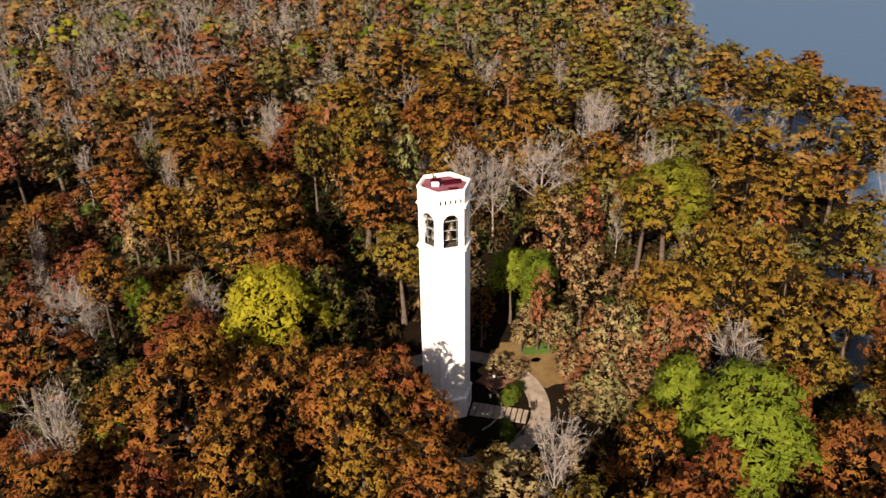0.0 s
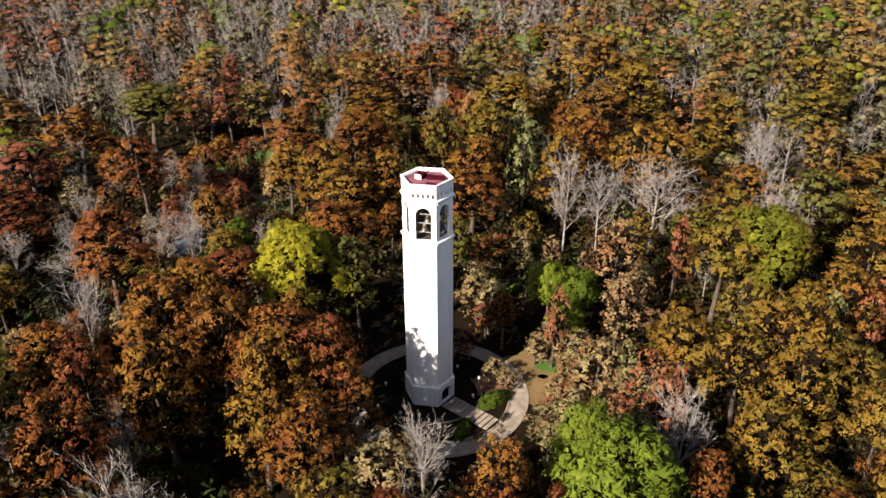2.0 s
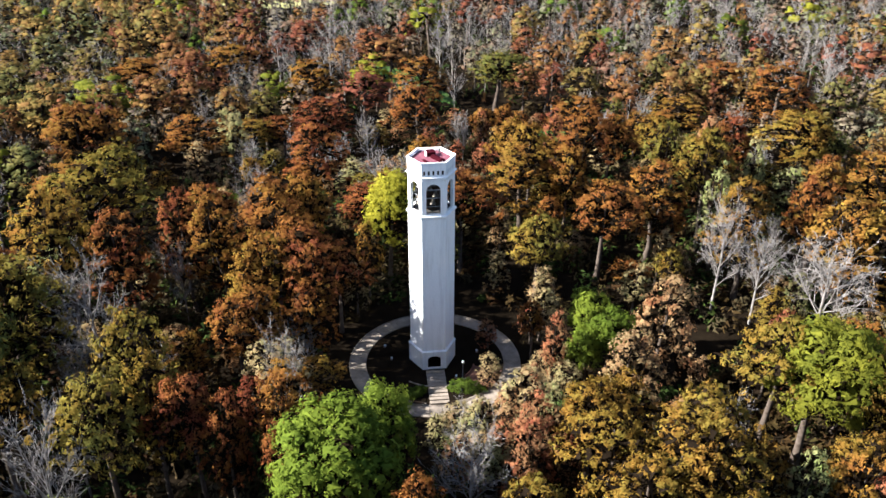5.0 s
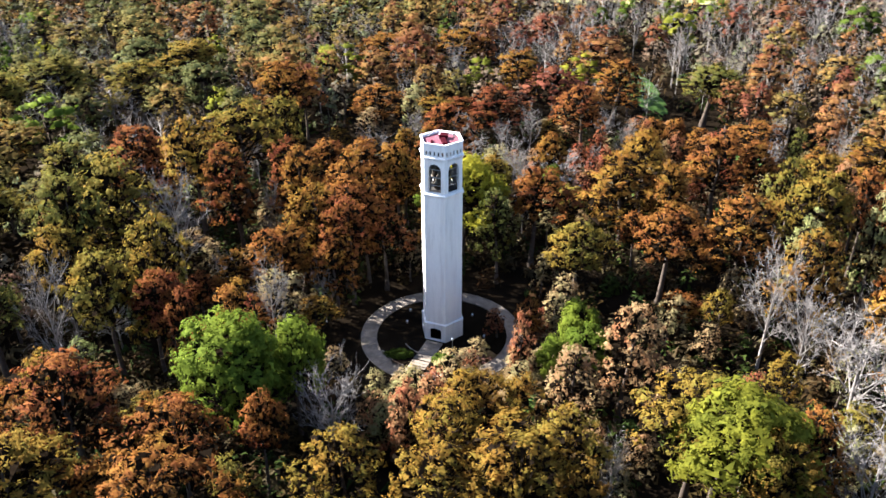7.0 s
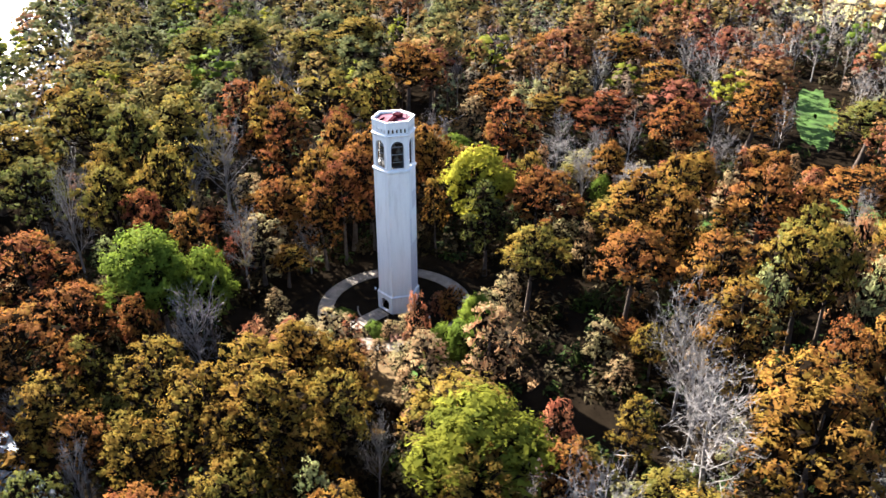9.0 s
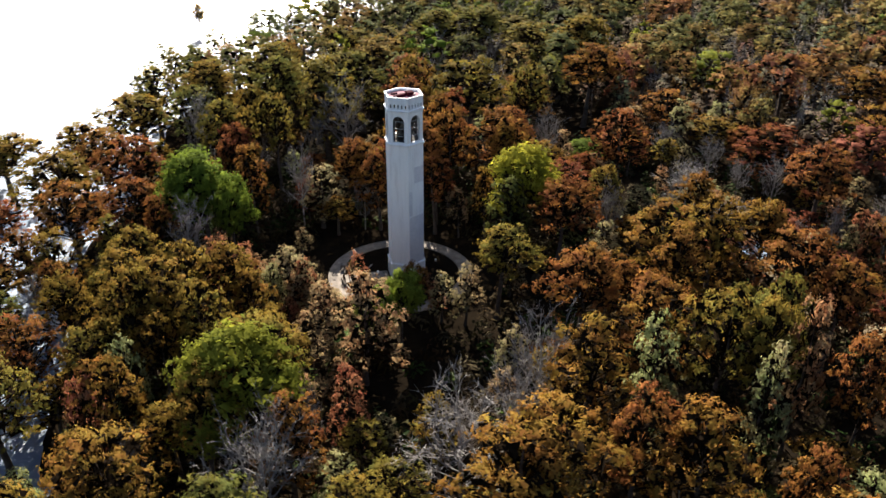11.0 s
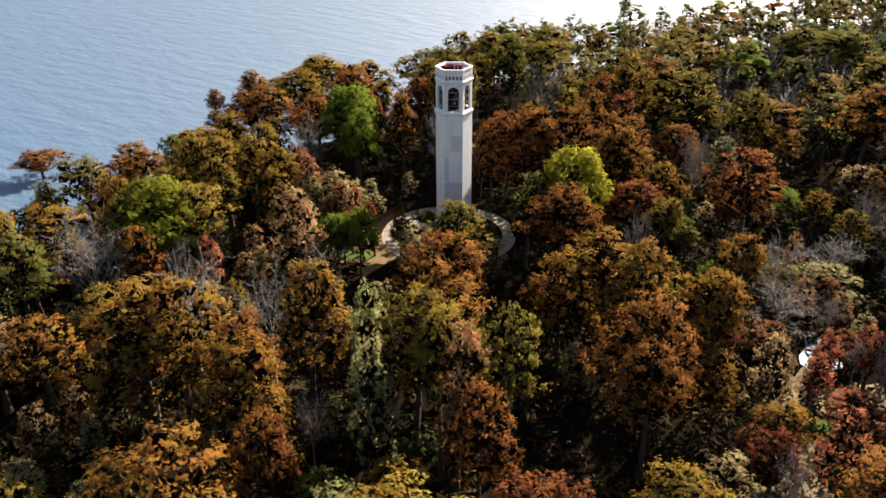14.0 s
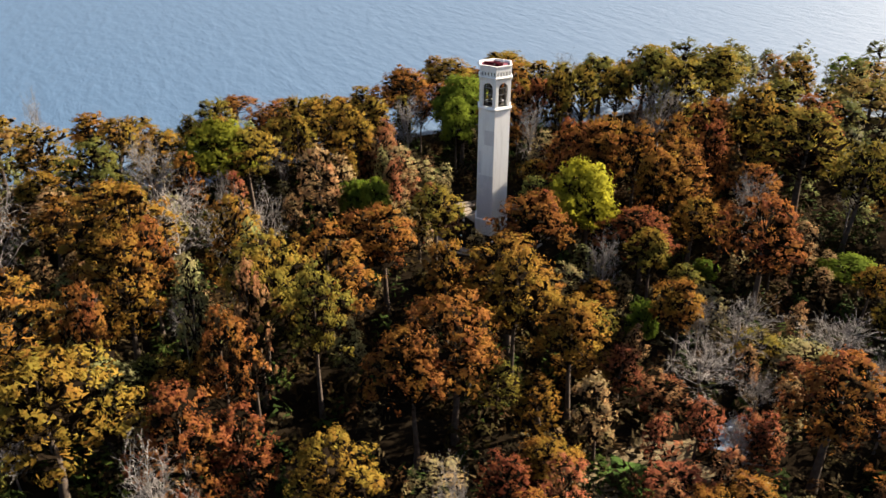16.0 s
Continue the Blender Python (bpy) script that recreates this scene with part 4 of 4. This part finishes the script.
STAND_SOUTH_WEST = (
    ("thin", -12, -11, 2.8, 0.4, 11.0), ("rust", -21.7, -23.5, 7.1, 0.29, 21.9), ("rust", -13.4, -31.1, 5, 0.36, 23.5), ("rust", -16.5, -37.3, 4.4, 0.15, 21.9),
    ("green", -37.2, -18.5, 2.5, 0.5, 5.9), ("bare", -35, -29, 3.6, 0.5, 18.2), ("rust", -30.2, -36.3, 5.5, 0.25, 16.9), ("rust", -24.9, -53.9, 9.3, 0.7, 23.9),
    ("green", -50, -40.1, 4.8, 0.6, 6.9), ("rust", -38.3, -51.6, 5.2, 0.75, 22.5), ("thin", -60.2, -44.1, 5.1, 0.42, 13.3), ("rust", -41.6, -63.8, 7.3, 0.4, 17.9),
    ("thin", -70.2, -37.5, 3.6, 0.75, 16.5), ("rust", -72, -47.2, 7.9, 0.3, 15.2), ("rust", -59, -66, 8, 0.35, 22.4), ("thin", -81.9, -40.7, 4.4, 0.75, 14.3),
    ("rust", -58.7, -108.7, 10.3, 0.75, 19.1), ("rust", -74.6, -102.3, 8.7, 0.65, 22.3),
)
STAND_SOUTH_WEST_MIDDLE = (
    ("rust", -123.8, -71, 9.2, 0.35, 15.0), ("thin", -128.9, -116.3, 8.3, 0.6, 12.6),
)
STAND_SOUTH_EAST = (
    ("thin", 17.5, -9, 2.2, 0.5, 6.0), ("thin", 12.8, -20.5, 5.2, 0.55, 13.2), ("bare", 16.5, -19.4, 3.4, 0.5, 17.2), ("rust", 24.9, -18.8, 4, 0.31, 20.0),
    ("rust", 32.5, -18.7, 2.5, 0.12, 17.2), ("rust", 29.4, -24.6, 2.9, 0.15, 19.5), ("rust", 27.1, -28.4, 3.8, 0.1, 20.5), ("rust", 19.9, -34.8, 4.4, 0.7, 24.7),
    ("rust", 26.2, -32.4, 3.6, 0.6, 22.2), ("rust", 29.4, -36.9, 5, 0.75, 22.2), ("bare", 35.4, -40.4, 3.9, 0.5, 21.7), ("rust", 46.2, -27.6, 6.9, 0.16, 19.6),
    ("rust", 25.5, -49.4, 4.8, 0.6, 21.7), ("rust", 36.2, -51.7, 5.9, 0.92, 21.0), ("rust", 54.1, -38, 5.9, 0.35, 19.4), ("rust", 33, -69, 7, 0.6, 21.7),
    ("rust", 61.1, -51.7, 7.3, 0.6, 17.0), ("rust", 50.1, -64.7, 8.7, 0.65, 17.8),
)
STAND_SOUTH_EAST_MIDDLE = (
    ("rust", 74.8, -47.1, 8.1, 0.6, 16.9), ("rust", 36.7, -81.1, 7.2, 0.9, 22.2), ("rust", 48.3, -78.7, 6.4, 0.75, 19.2), ("rust", 54, -76.2, 5.6, 0.4, 15.8),
    ("rust", 87.4, -44.8, 6.1, 0.38, 9.8), ("rust", 83.8, -56.5, 7.9, 0.7, 14.8),
)

STAND_CLOSE = (
    ("rust", -12.8, -23.2, 4.8, 0.3, 22.5), ("rust", -9, -17.5, 4, 0.25, 20), ("rust", -3.5, -23, 4.6, 0.45, 21.5), ("rust", 3.5, -24.5, 4, 0.3, 17),
    ("rust", 36, 15.5, 4.5, 0.45, 18.6), ("rust", 39.5, 24.5, 4.8, 0.45, 19.8), ("rust", 32.3, 27, 4, 0.5, 18.5), ("rust", -52.3, 41.3, 4.6, 0.25, 19.6),
    ("rust", -35, 27.8, 4.6, 0.42, 20.4), ("rust", -44, 23, 5, 0.5, 21.4), ("rust", -23.5, -18, 4.6, 0.35, 21.5), ("rust", -33, 54, 4, 0.7, 23.5), ("rust", 52.5, -17.5, 3.8, 0.3, 12.5), ("bare", 55.5, -8, 2.4, 0.5, 8),
)
STAND_THICKET = (
    ("thin", -6.0, 18.4, 3, 0.5, 11), ("rust", 10.2, -17.0, 3.6, 0.5, 8.2), ("rust", 2, -17.4, 4.0, 0.3, 17), ("rust", -8, -13.6, 4.2, 0.15, 17), ("rust", 15, -23.5, 3, 0.02, 10),
    ("bare", -64.8, 0, 2.4, 0.5, 8), ("thin", -68, 5, 2.2, 0.05, 7.5), ("thin", -66.2, -4.4, 2.2, 0.3, 7), ("bare", -70, 8.4, 2.2, 0.5, 7.5), ("thin", -63, -8, 2.4, 0.1, 7),
    ("thin", -66.4, 8.6, 2, 0.02, 8), ("thin", -69.6, -1, 2.2, 0.6, 6.5), ("rust", -71.6, 8.4, 2.8, 0.05, 9.5), ("thin", -70.6, 5.0, 2.2, 0.05, 8),
)

# young growth east of the ring, thick to the ground
STAND_YOUNG = tuple(("thin", 17.9 + 2.2 * (k % 6) + 0.9 * math.sin(k * 2.3), 2.0 + 3.3 * (k // 6) + 1.1 * math.sin(k * 1.7), 2.5 + 0.5 * math.sin(k * 3.1), 0.5 + 0.35 * math.sin(k * 1.3), 5.6 + 0.25 * k + 1.4 * math.sin(k * 2.9)) for k in range(24))

standing = []


def set_tree(kind, x, y, r, tone, height):
    r = r * 1.12 if kind == "rust" else r
    tone = tone + 0.14 if kind == "rust" and x > 22 and -2 < y < 60 else tone  # the eastern stands have turned less
    standing.append((x, y, r))
    plant(kind, x, y, r, height, tone, int(rng.integers(100)))


for stand in (STAND_CLOSE, STAND_THICKET, STAND_YOUNG, STAND_EAST, STAND_EAST_MIDDLE, STAND_NORTH, STAND_NORTH_MIDDLE, STAND_WEST, STAND_WEST_MIDDLE, STAND_NORTH_EAST, STAND_NORTH_EAST_MIDDLE, STAND_NORTH_EAST_OUTER, STAND_NORTH_WEST, STAND_NORTH_WEST_MIDDLE, STAND_SOUTH, STAND_SOUTH_MIDDLE, STAND_SOUTH_WEST, STAND_SOUTH_WEST_MIDDLE, STAND_SOUTH_EAST, STAND_SOUTH_EAST_MIDDLE):
    for row in stand:
        set_tree(*row)

NEAR = 82.0
HOME = (-14.0, 16.0)


GAPS = ((22, -9, 4.5), (20, -13, 2.5), (11, -22, 5), (11, -14, 4), (-13, 11, 4), (-25, 24.5, 0.5), (-33, 34, 1.5), (-50, 47, 4), (-64, -16, 5), (-53, -24, 5), (-12, -2, 4), (-11, -26, 3), (-7, 26, 4), (-45, 44, 5), (13, -13, 3), (16, 39, 2), (18, 0, 3), (-6, -6, 4), (-19, 6, 3), (-12, 49, 3), (-29, 37, 3), (-45, 0, 4), (20, 76, 4), (-3, 67, 4), (-40, 48, 4), (35, 5, 3), (-26, -70, 5), (-31, 72, 3),
        (-51, 49, 6), (-52, 42, 5), (-50, 56, 5), (1, -63, 5), (21, -3, 4), (-48, -49, 6), (-27, -37, 4), (-11, 12, 6), (1, 34, 4.5), (33, 51, 4), (7, 31, 4), (1.5, 27, 5),
        (-17, 28, 5), (-41, 51, 4), (2, 41, 5), (-29, 60, 4), (-20, 12, 6), (28, 4, 4), (53, -36, 2), (56, -6, 1), (-67, 4, 6), (-66, 14, 4), (-68, -7, 4), (-70, 24, 3), (22, -30, 3), (8, -18, 3), (-8, -30, 3), (1, -29, 3), (-11, -14, 3))


def open_ground(x, y, r=0.0):
    """Places kept free of trees."""
    if (x - 1) ** 2 + y ** 2 < 15.5 ** 2:
        return True
    if ((x - 11) / 8) ** 2 + ((y - 13) / 6) ** 2 < 1:
        return True
    if -30 < (x + 146) * 0.906 + (y - 5) * 0.423 < 62 and abs((y - 5) * 0.906 - (x + 146) * 0.423) < 4.5 + 0.6 * r or ((x + 92) / 8) ** 2 + ((y - 39) / 7) ** 2 < 1:
        return True
    if ((x + 318) / 50) ** 2 + ((y + 45) / 78) ** 2 < 1:
        return True
    if any((x - a) ** 2 + (y - b) ** 2 < (g + 1.0 + 0.6 * r) ** 2 for a, b, g in GAPS):
        return True
    return abs(x - 2) < 4 and 12 < y < 24


def drift(x, y, shift):
    """Slow change over the woods, -1 to 1, in stands some forty metres across."""
    return 0.5 * (math.sin(x * 0.082 + y * 0.031 + shift) * math.sin(y * 0.094 - x * 0.027 + 1.7 * shift) + math.sin(x * 0.153 - y * 0.119 + 2.3 * shift))


def mixture(x, y, u):
    """What grows where: cypress near the lake and south, more leafless and sparse trees to the north-west."""
    far = math.hypot(x, y) > 80
    if -100 < x < -54 and -28 < y < 42 and u < 0.8:
        return "bare" if u < 0.2 else "thin"
    grey = (0.13 + (0.09 if far else 0.0)) * (1 + 0.9 * drift(x, y, 3.0)) + 0.31 * max(0.0, min(1.0, (-x - 55) / 80)) * max(0.0, min(1.0, (y + 80) / 60))
    if u < grey:
        return "bare"
    if u < grey + (0.28 if math.hypot(x, y) > 140 else 0.24 if far else 0.46 if x > 0 and y > 18 else 0.34):
        return "thin"
    if math.hypot(x, y) > 90 and u > 0.97:
        return "gold" if u > 0.985 else "green"
    return "rust"


def tone_at(x, y):
    """Leaf colour by place: greener to the far south-west and along the north shore, redder in the west."""
    mid = 0.50 + 0.32 * max(0.0, min(1.0, (-y - 50) / 50)) + 0.15 * max(0.0, min(1.0, (y - 60) / 60)) - 0.1 * max(0.0, min(1.0, (-x - 40) / 40)) + 0.12 * (x > 8 and y > 0)
    return float(np.clip(rng.normal(mid + 0.34 * drift(x, y, 0.0), 0.19), 0, 1))


def scatter(limit, spacing, keep, tries, sizes):
    made = []
    cell = {}
    for x, y, r in standing:
        cell.setdefault((int(x // 10), int(y // 10)), []).append((x, y, r))
    for _ in range(tries):
        x, y = keep()
        d = float(land_side(TREELINE, x, y))
        r = float(rng.uniform(*sizes))
        if d < -4.0 or open_ground(x, y, r) or math.hypot(x - 1, y) < 13.5 + r:
            continue
        i, j = int(x // 10), int(y // 10)
        if any((x - a) ** 2 + (y - b) ** 2 < ((r + c) * spacing) ** 2 for p in (i - 1, i, i + 1) for q in (j - 1, j, j + 1) for a, b, c in cell.get((p, q), ())):
            continue
        cell.setdefault((i, j), []).append((x, y, r))
        made.append((x, y, r))
        if len(made) >= limit:
            break
    return made


def in_near():
    a, r = rng.uniform(0, 2 * math.pi), NEAR * math.sqrt(rng.random())
    return HOME[0] + r * math.cos(a), HOME[1] + r * math.sin(a)


FULL = {"rust": 21.5, "thin": 15.5, "green": 18.0, "gold": 19.5, "bare": 20.0}
near_fill = scatter(185, 0.68, in_near, 26000, (2.6, 6.0))
for x, y, r in near_fill:
    u = float(rng.random())
    kind = mixture(x, y, u) if u < 0.5 else "rust" if u < 0.82 else "thin"
    tone = tone_at(x, y)
    brush = -100 < x < -54 and -28 < y < 42
    tone = float(rng.uniform(0.0, 0.6)) if brush and kind == "thin" else max(tone, 0.35) if kind == "thin" else tone
    r = r * (0.75 if kind in ("thin", "bare") else 1.0)
    set_tree(kind, x, y, r, tone, FULL[kind] * (0.8 + 0.03 * r) * float(rng.uniform(0.4, 0.7) if brush else rng.uniform(0.4, 0.85)))
standing += near_fill


def in_far():
    while True:
        a, r = rng.uniform(radians(55), radians(300)), math.sqrt(rng.uniform(55 ** 2, 335 ** 2))
        x, y = r * math.cos(a), r * math.sin(a)
        if x < 110 and math.hypot(x - HOME[0], y - HOME[1]) > NEAR:
            return x, y


def far_woods():
    """All the trees beyond, in one piece."""
    forms = {
        "rust": [leafy_tree(6, 20, 22, 8, 4, 0.50, 0.72, 0.46, sides=3, spire=0.08 * (k % 3), fill=0.55, lobe=(0.2, 0.36), backing=4, dense=0.58) for k in range(9)],
        "thin": [leafy_tree(6, 20, 18, 7, 4, 0.50, 0.85, 0.34, sides=3, fill=0.55, lobe=(0.2, 0.36), backing=4, dense=0.5) for _ in range(6)],
        "green": [leafy_tree(6, 20, 20, 7, 4, 0.55, 0.9, 0.42, sides=3, backing=2, dense=0.9) for _ in range(3)],
        "bare": [bare_tree(6, 20, (10, 6, 4), 2, 3, 1.6) for _ in range(6)],
        "rust_far": [leafy_tree(6, 20, 13, 5, 4, 0.62, 0.8, 0.42, sides=3, spire=0.08 * (k % 3), fill=0.5, lobe=(0.26, 0.42), backing=3, dense=0.64) for k in range(9)],
        "thin_far": [leafy_tree(6, 20, 12, 5, 4, 0.58, 0.95, 0.34, sides=3, fill=0.5, lobe=(0.26, 0.42), backing=3, dense=0.55) for _ in range(6)],
        "green_far": [leafy_tree(6, 20, 12, 4, 3, 0.8, 0.95, 0.4, sides=3, lobe=(0.28, 0.44), backing=1, dense=0.95) for _ in range(3)],
        "bare_far": [bare_tree(6, 20, (10, 7, 5), 0, 3, 1.8) for _ in range(6)],
    }
    forms["gold_far"] = forms["green_far"]
    forms["gold"] = forms["green"]
    slots = {"rust": 1, "thin": 2, "green": 3, "gold": 4}
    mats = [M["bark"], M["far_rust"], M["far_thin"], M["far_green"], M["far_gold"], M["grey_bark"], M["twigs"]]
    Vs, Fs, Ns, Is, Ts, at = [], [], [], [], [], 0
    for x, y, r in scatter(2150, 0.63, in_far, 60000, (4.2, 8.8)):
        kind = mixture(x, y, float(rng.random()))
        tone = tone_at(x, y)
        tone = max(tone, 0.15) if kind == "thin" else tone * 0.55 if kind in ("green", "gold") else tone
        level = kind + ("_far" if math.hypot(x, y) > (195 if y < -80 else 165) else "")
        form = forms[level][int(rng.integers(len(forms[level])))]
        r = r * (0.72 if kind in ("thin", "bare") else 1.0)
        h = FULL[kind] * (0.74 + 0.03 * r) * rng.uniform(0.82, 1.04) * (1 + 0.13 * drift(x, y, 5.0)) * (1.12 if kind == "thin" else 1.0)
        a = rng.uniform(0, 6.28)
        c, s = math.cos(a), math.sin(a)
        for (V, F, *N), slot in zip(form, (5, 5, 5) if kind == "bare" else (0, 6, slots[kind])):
            Vs.append(np.stack([(V[:, 0] * c - V[:, 1] * s) * r / 6 + x, (V[:, 0] * s + V[:, 1] * c) * r / 6 + y, V[:, 2] * h / 20 + float(ground_height(x, y))], -1))
            n = N[0] if N else np.repeat(unit(np.cross(V[F[:, 1]] - V[F[:, 0]], V[F[:, 2]] - V[F[:, 0]])), 3, 0) if len(V) == F.size else unit(V * np.array([1, 1, 0]) + 1e-6)
            Ns.append(np.stack([n[:, 0] * c - n[:, 1] * s, n[:, 0] * s + n[:, 1] * c, n[:, 2]], -1))
            Fs.append(F + at)
            Is.append(np.full(len(F), slot))
            Ts.append(np.full(len(F), tone))
            at += len(V)
    me = mesh_of("woodland", np.concatenate(Vs), np.concatenate(Fs), mats, np.concatenate(Is), np.concatenate(Ts), np.concatenate(Ns))
    tagged(new("woodland", me), "mixed autumn swamp woods of cypress and leafless trees", "woods", kind="stuff")


far_woods()


def undergrowth():
    """Scrub and young growth under and between the trees."""
    Vs, Fs, Is, Ts, at = [], [], [], [], 0
    for i in range(7600):
        near = i < 3600
        x, y = in_near() if near else in_far()
        round_tower = math.hypot(x - 1, y) < 17
        if open_ground(x, y) and not (math.hypot(x, y) < 78 and not round_tower and i % 3 == 0):
            continue
        if round_tower or ((x - 11) / 9) ** 2 + ((y - 13) / 7) ** 2 < 1 or float(land_side(SHORE, x, y)) < 3:
            continue
        m = int(rng.integers(26, 46)) if near else int(rng.integers(14, 22))
        d = rng.normal(size=(m, 3))
        d /= np.linalg.norm(d, axis=1, keepdims=True)
        d[:, 2] = np.abs(d[:, 2])
        s = rng.uniform(1.2, 2.8) if near else rng.uniform(2.0, 3.6)
        tall = s * rng.uniform(0.8, 2.6)
        pos = np.array([x, y, float(ground_height(x, y)) - 0.1]) + d * rng.uniform(0.6, 1, (m, 1)) * np.array([s, s, tall])
        V, F, _ = sprays(pos, d + np.array([0, 0, 0.3]) + rng.normal(0, 0.3, (m, 3)), rng.uniform(0.45, 0.95, m) * (1.0 if near else 1.8))
        Vs.append(V)
        Fs.append(F + at)
        at += len(V)
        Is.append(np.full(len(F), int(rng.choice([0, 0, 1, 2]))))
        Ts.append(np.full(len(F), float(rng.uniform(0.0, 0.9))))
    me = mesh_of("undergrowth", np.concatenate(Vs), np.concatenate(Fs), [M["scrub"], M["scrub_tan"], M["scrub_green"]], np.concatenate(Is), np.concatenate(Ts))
    tagged(new("undergrowth", me), "brown and green scrub between the trees, shade in its colour", "undergrowth", kind="stuff")


undergrowth()


def hedge(x, y, turn, size, tone, label):
    """A clipped round shrub: stems inside a shell of small leaves."""
    h = thing("shrub", label, "shrub", pose(x, y, 0.1, 0, 0, turn), "shrubs in the beds")
    m = 2600
    d = rng.normal(size=(m, 3))
    d /= np.linalg.norm(d, axis=1, keepdims=True)
    d[:, 2] = np.abs(d[:, 2])
    lump = 1 + 0.16 * np.sin(d[:, :1] * 6 + x) * np.sin(d[:, 1:2] * 7 + y) + 0.08 * np.sin(d[:, :1] * 15)
    V, F, N = sprays(d * lump * rng.uniform(0.82, 1.03, (m, 1)) * np.array(size), d + rng.normal(0, 0.35, (m, 3)), rng.uniform(0.12, 0.24, m), 0.31, d + np.array([0, 0, 0.2]))
    leaves = new("leaves", mesh_of("leaves", V, F, [M["green"]], soft=N))
    leaves.parent = h
    leaves["tone"] = tone
    tagged(leaves, kind="stuff")
    stems = []
    for k in range(9):
        a = k * 2.4
        stems.append((0.1 * math.cos(a), 0.1 * math.sin(a), -0.2, size[0] * 0.6 * math.cos(a), size[1] * 0.6 * math.sin(a), size[2] * 0.8, 0.05, 0.02))
    V, F = tubes(stems, 4)
    stem_ob = new("stemwork", mesh_of("stemwork", V, F, [M["bark"]]))
    stem_ob.parent = h
    tagged(stem_ob, kind="stuff")


hedge(8.0, 4.1, 75, (2.8, 1.35, 1.35), 0.35, "rounded evergreen shrub in the planting bed")
hedge(8.6, -3.4, -68, (2.2, 1.1, 1.0), 0.1, "low dark evergreen shrub in the planting bed")
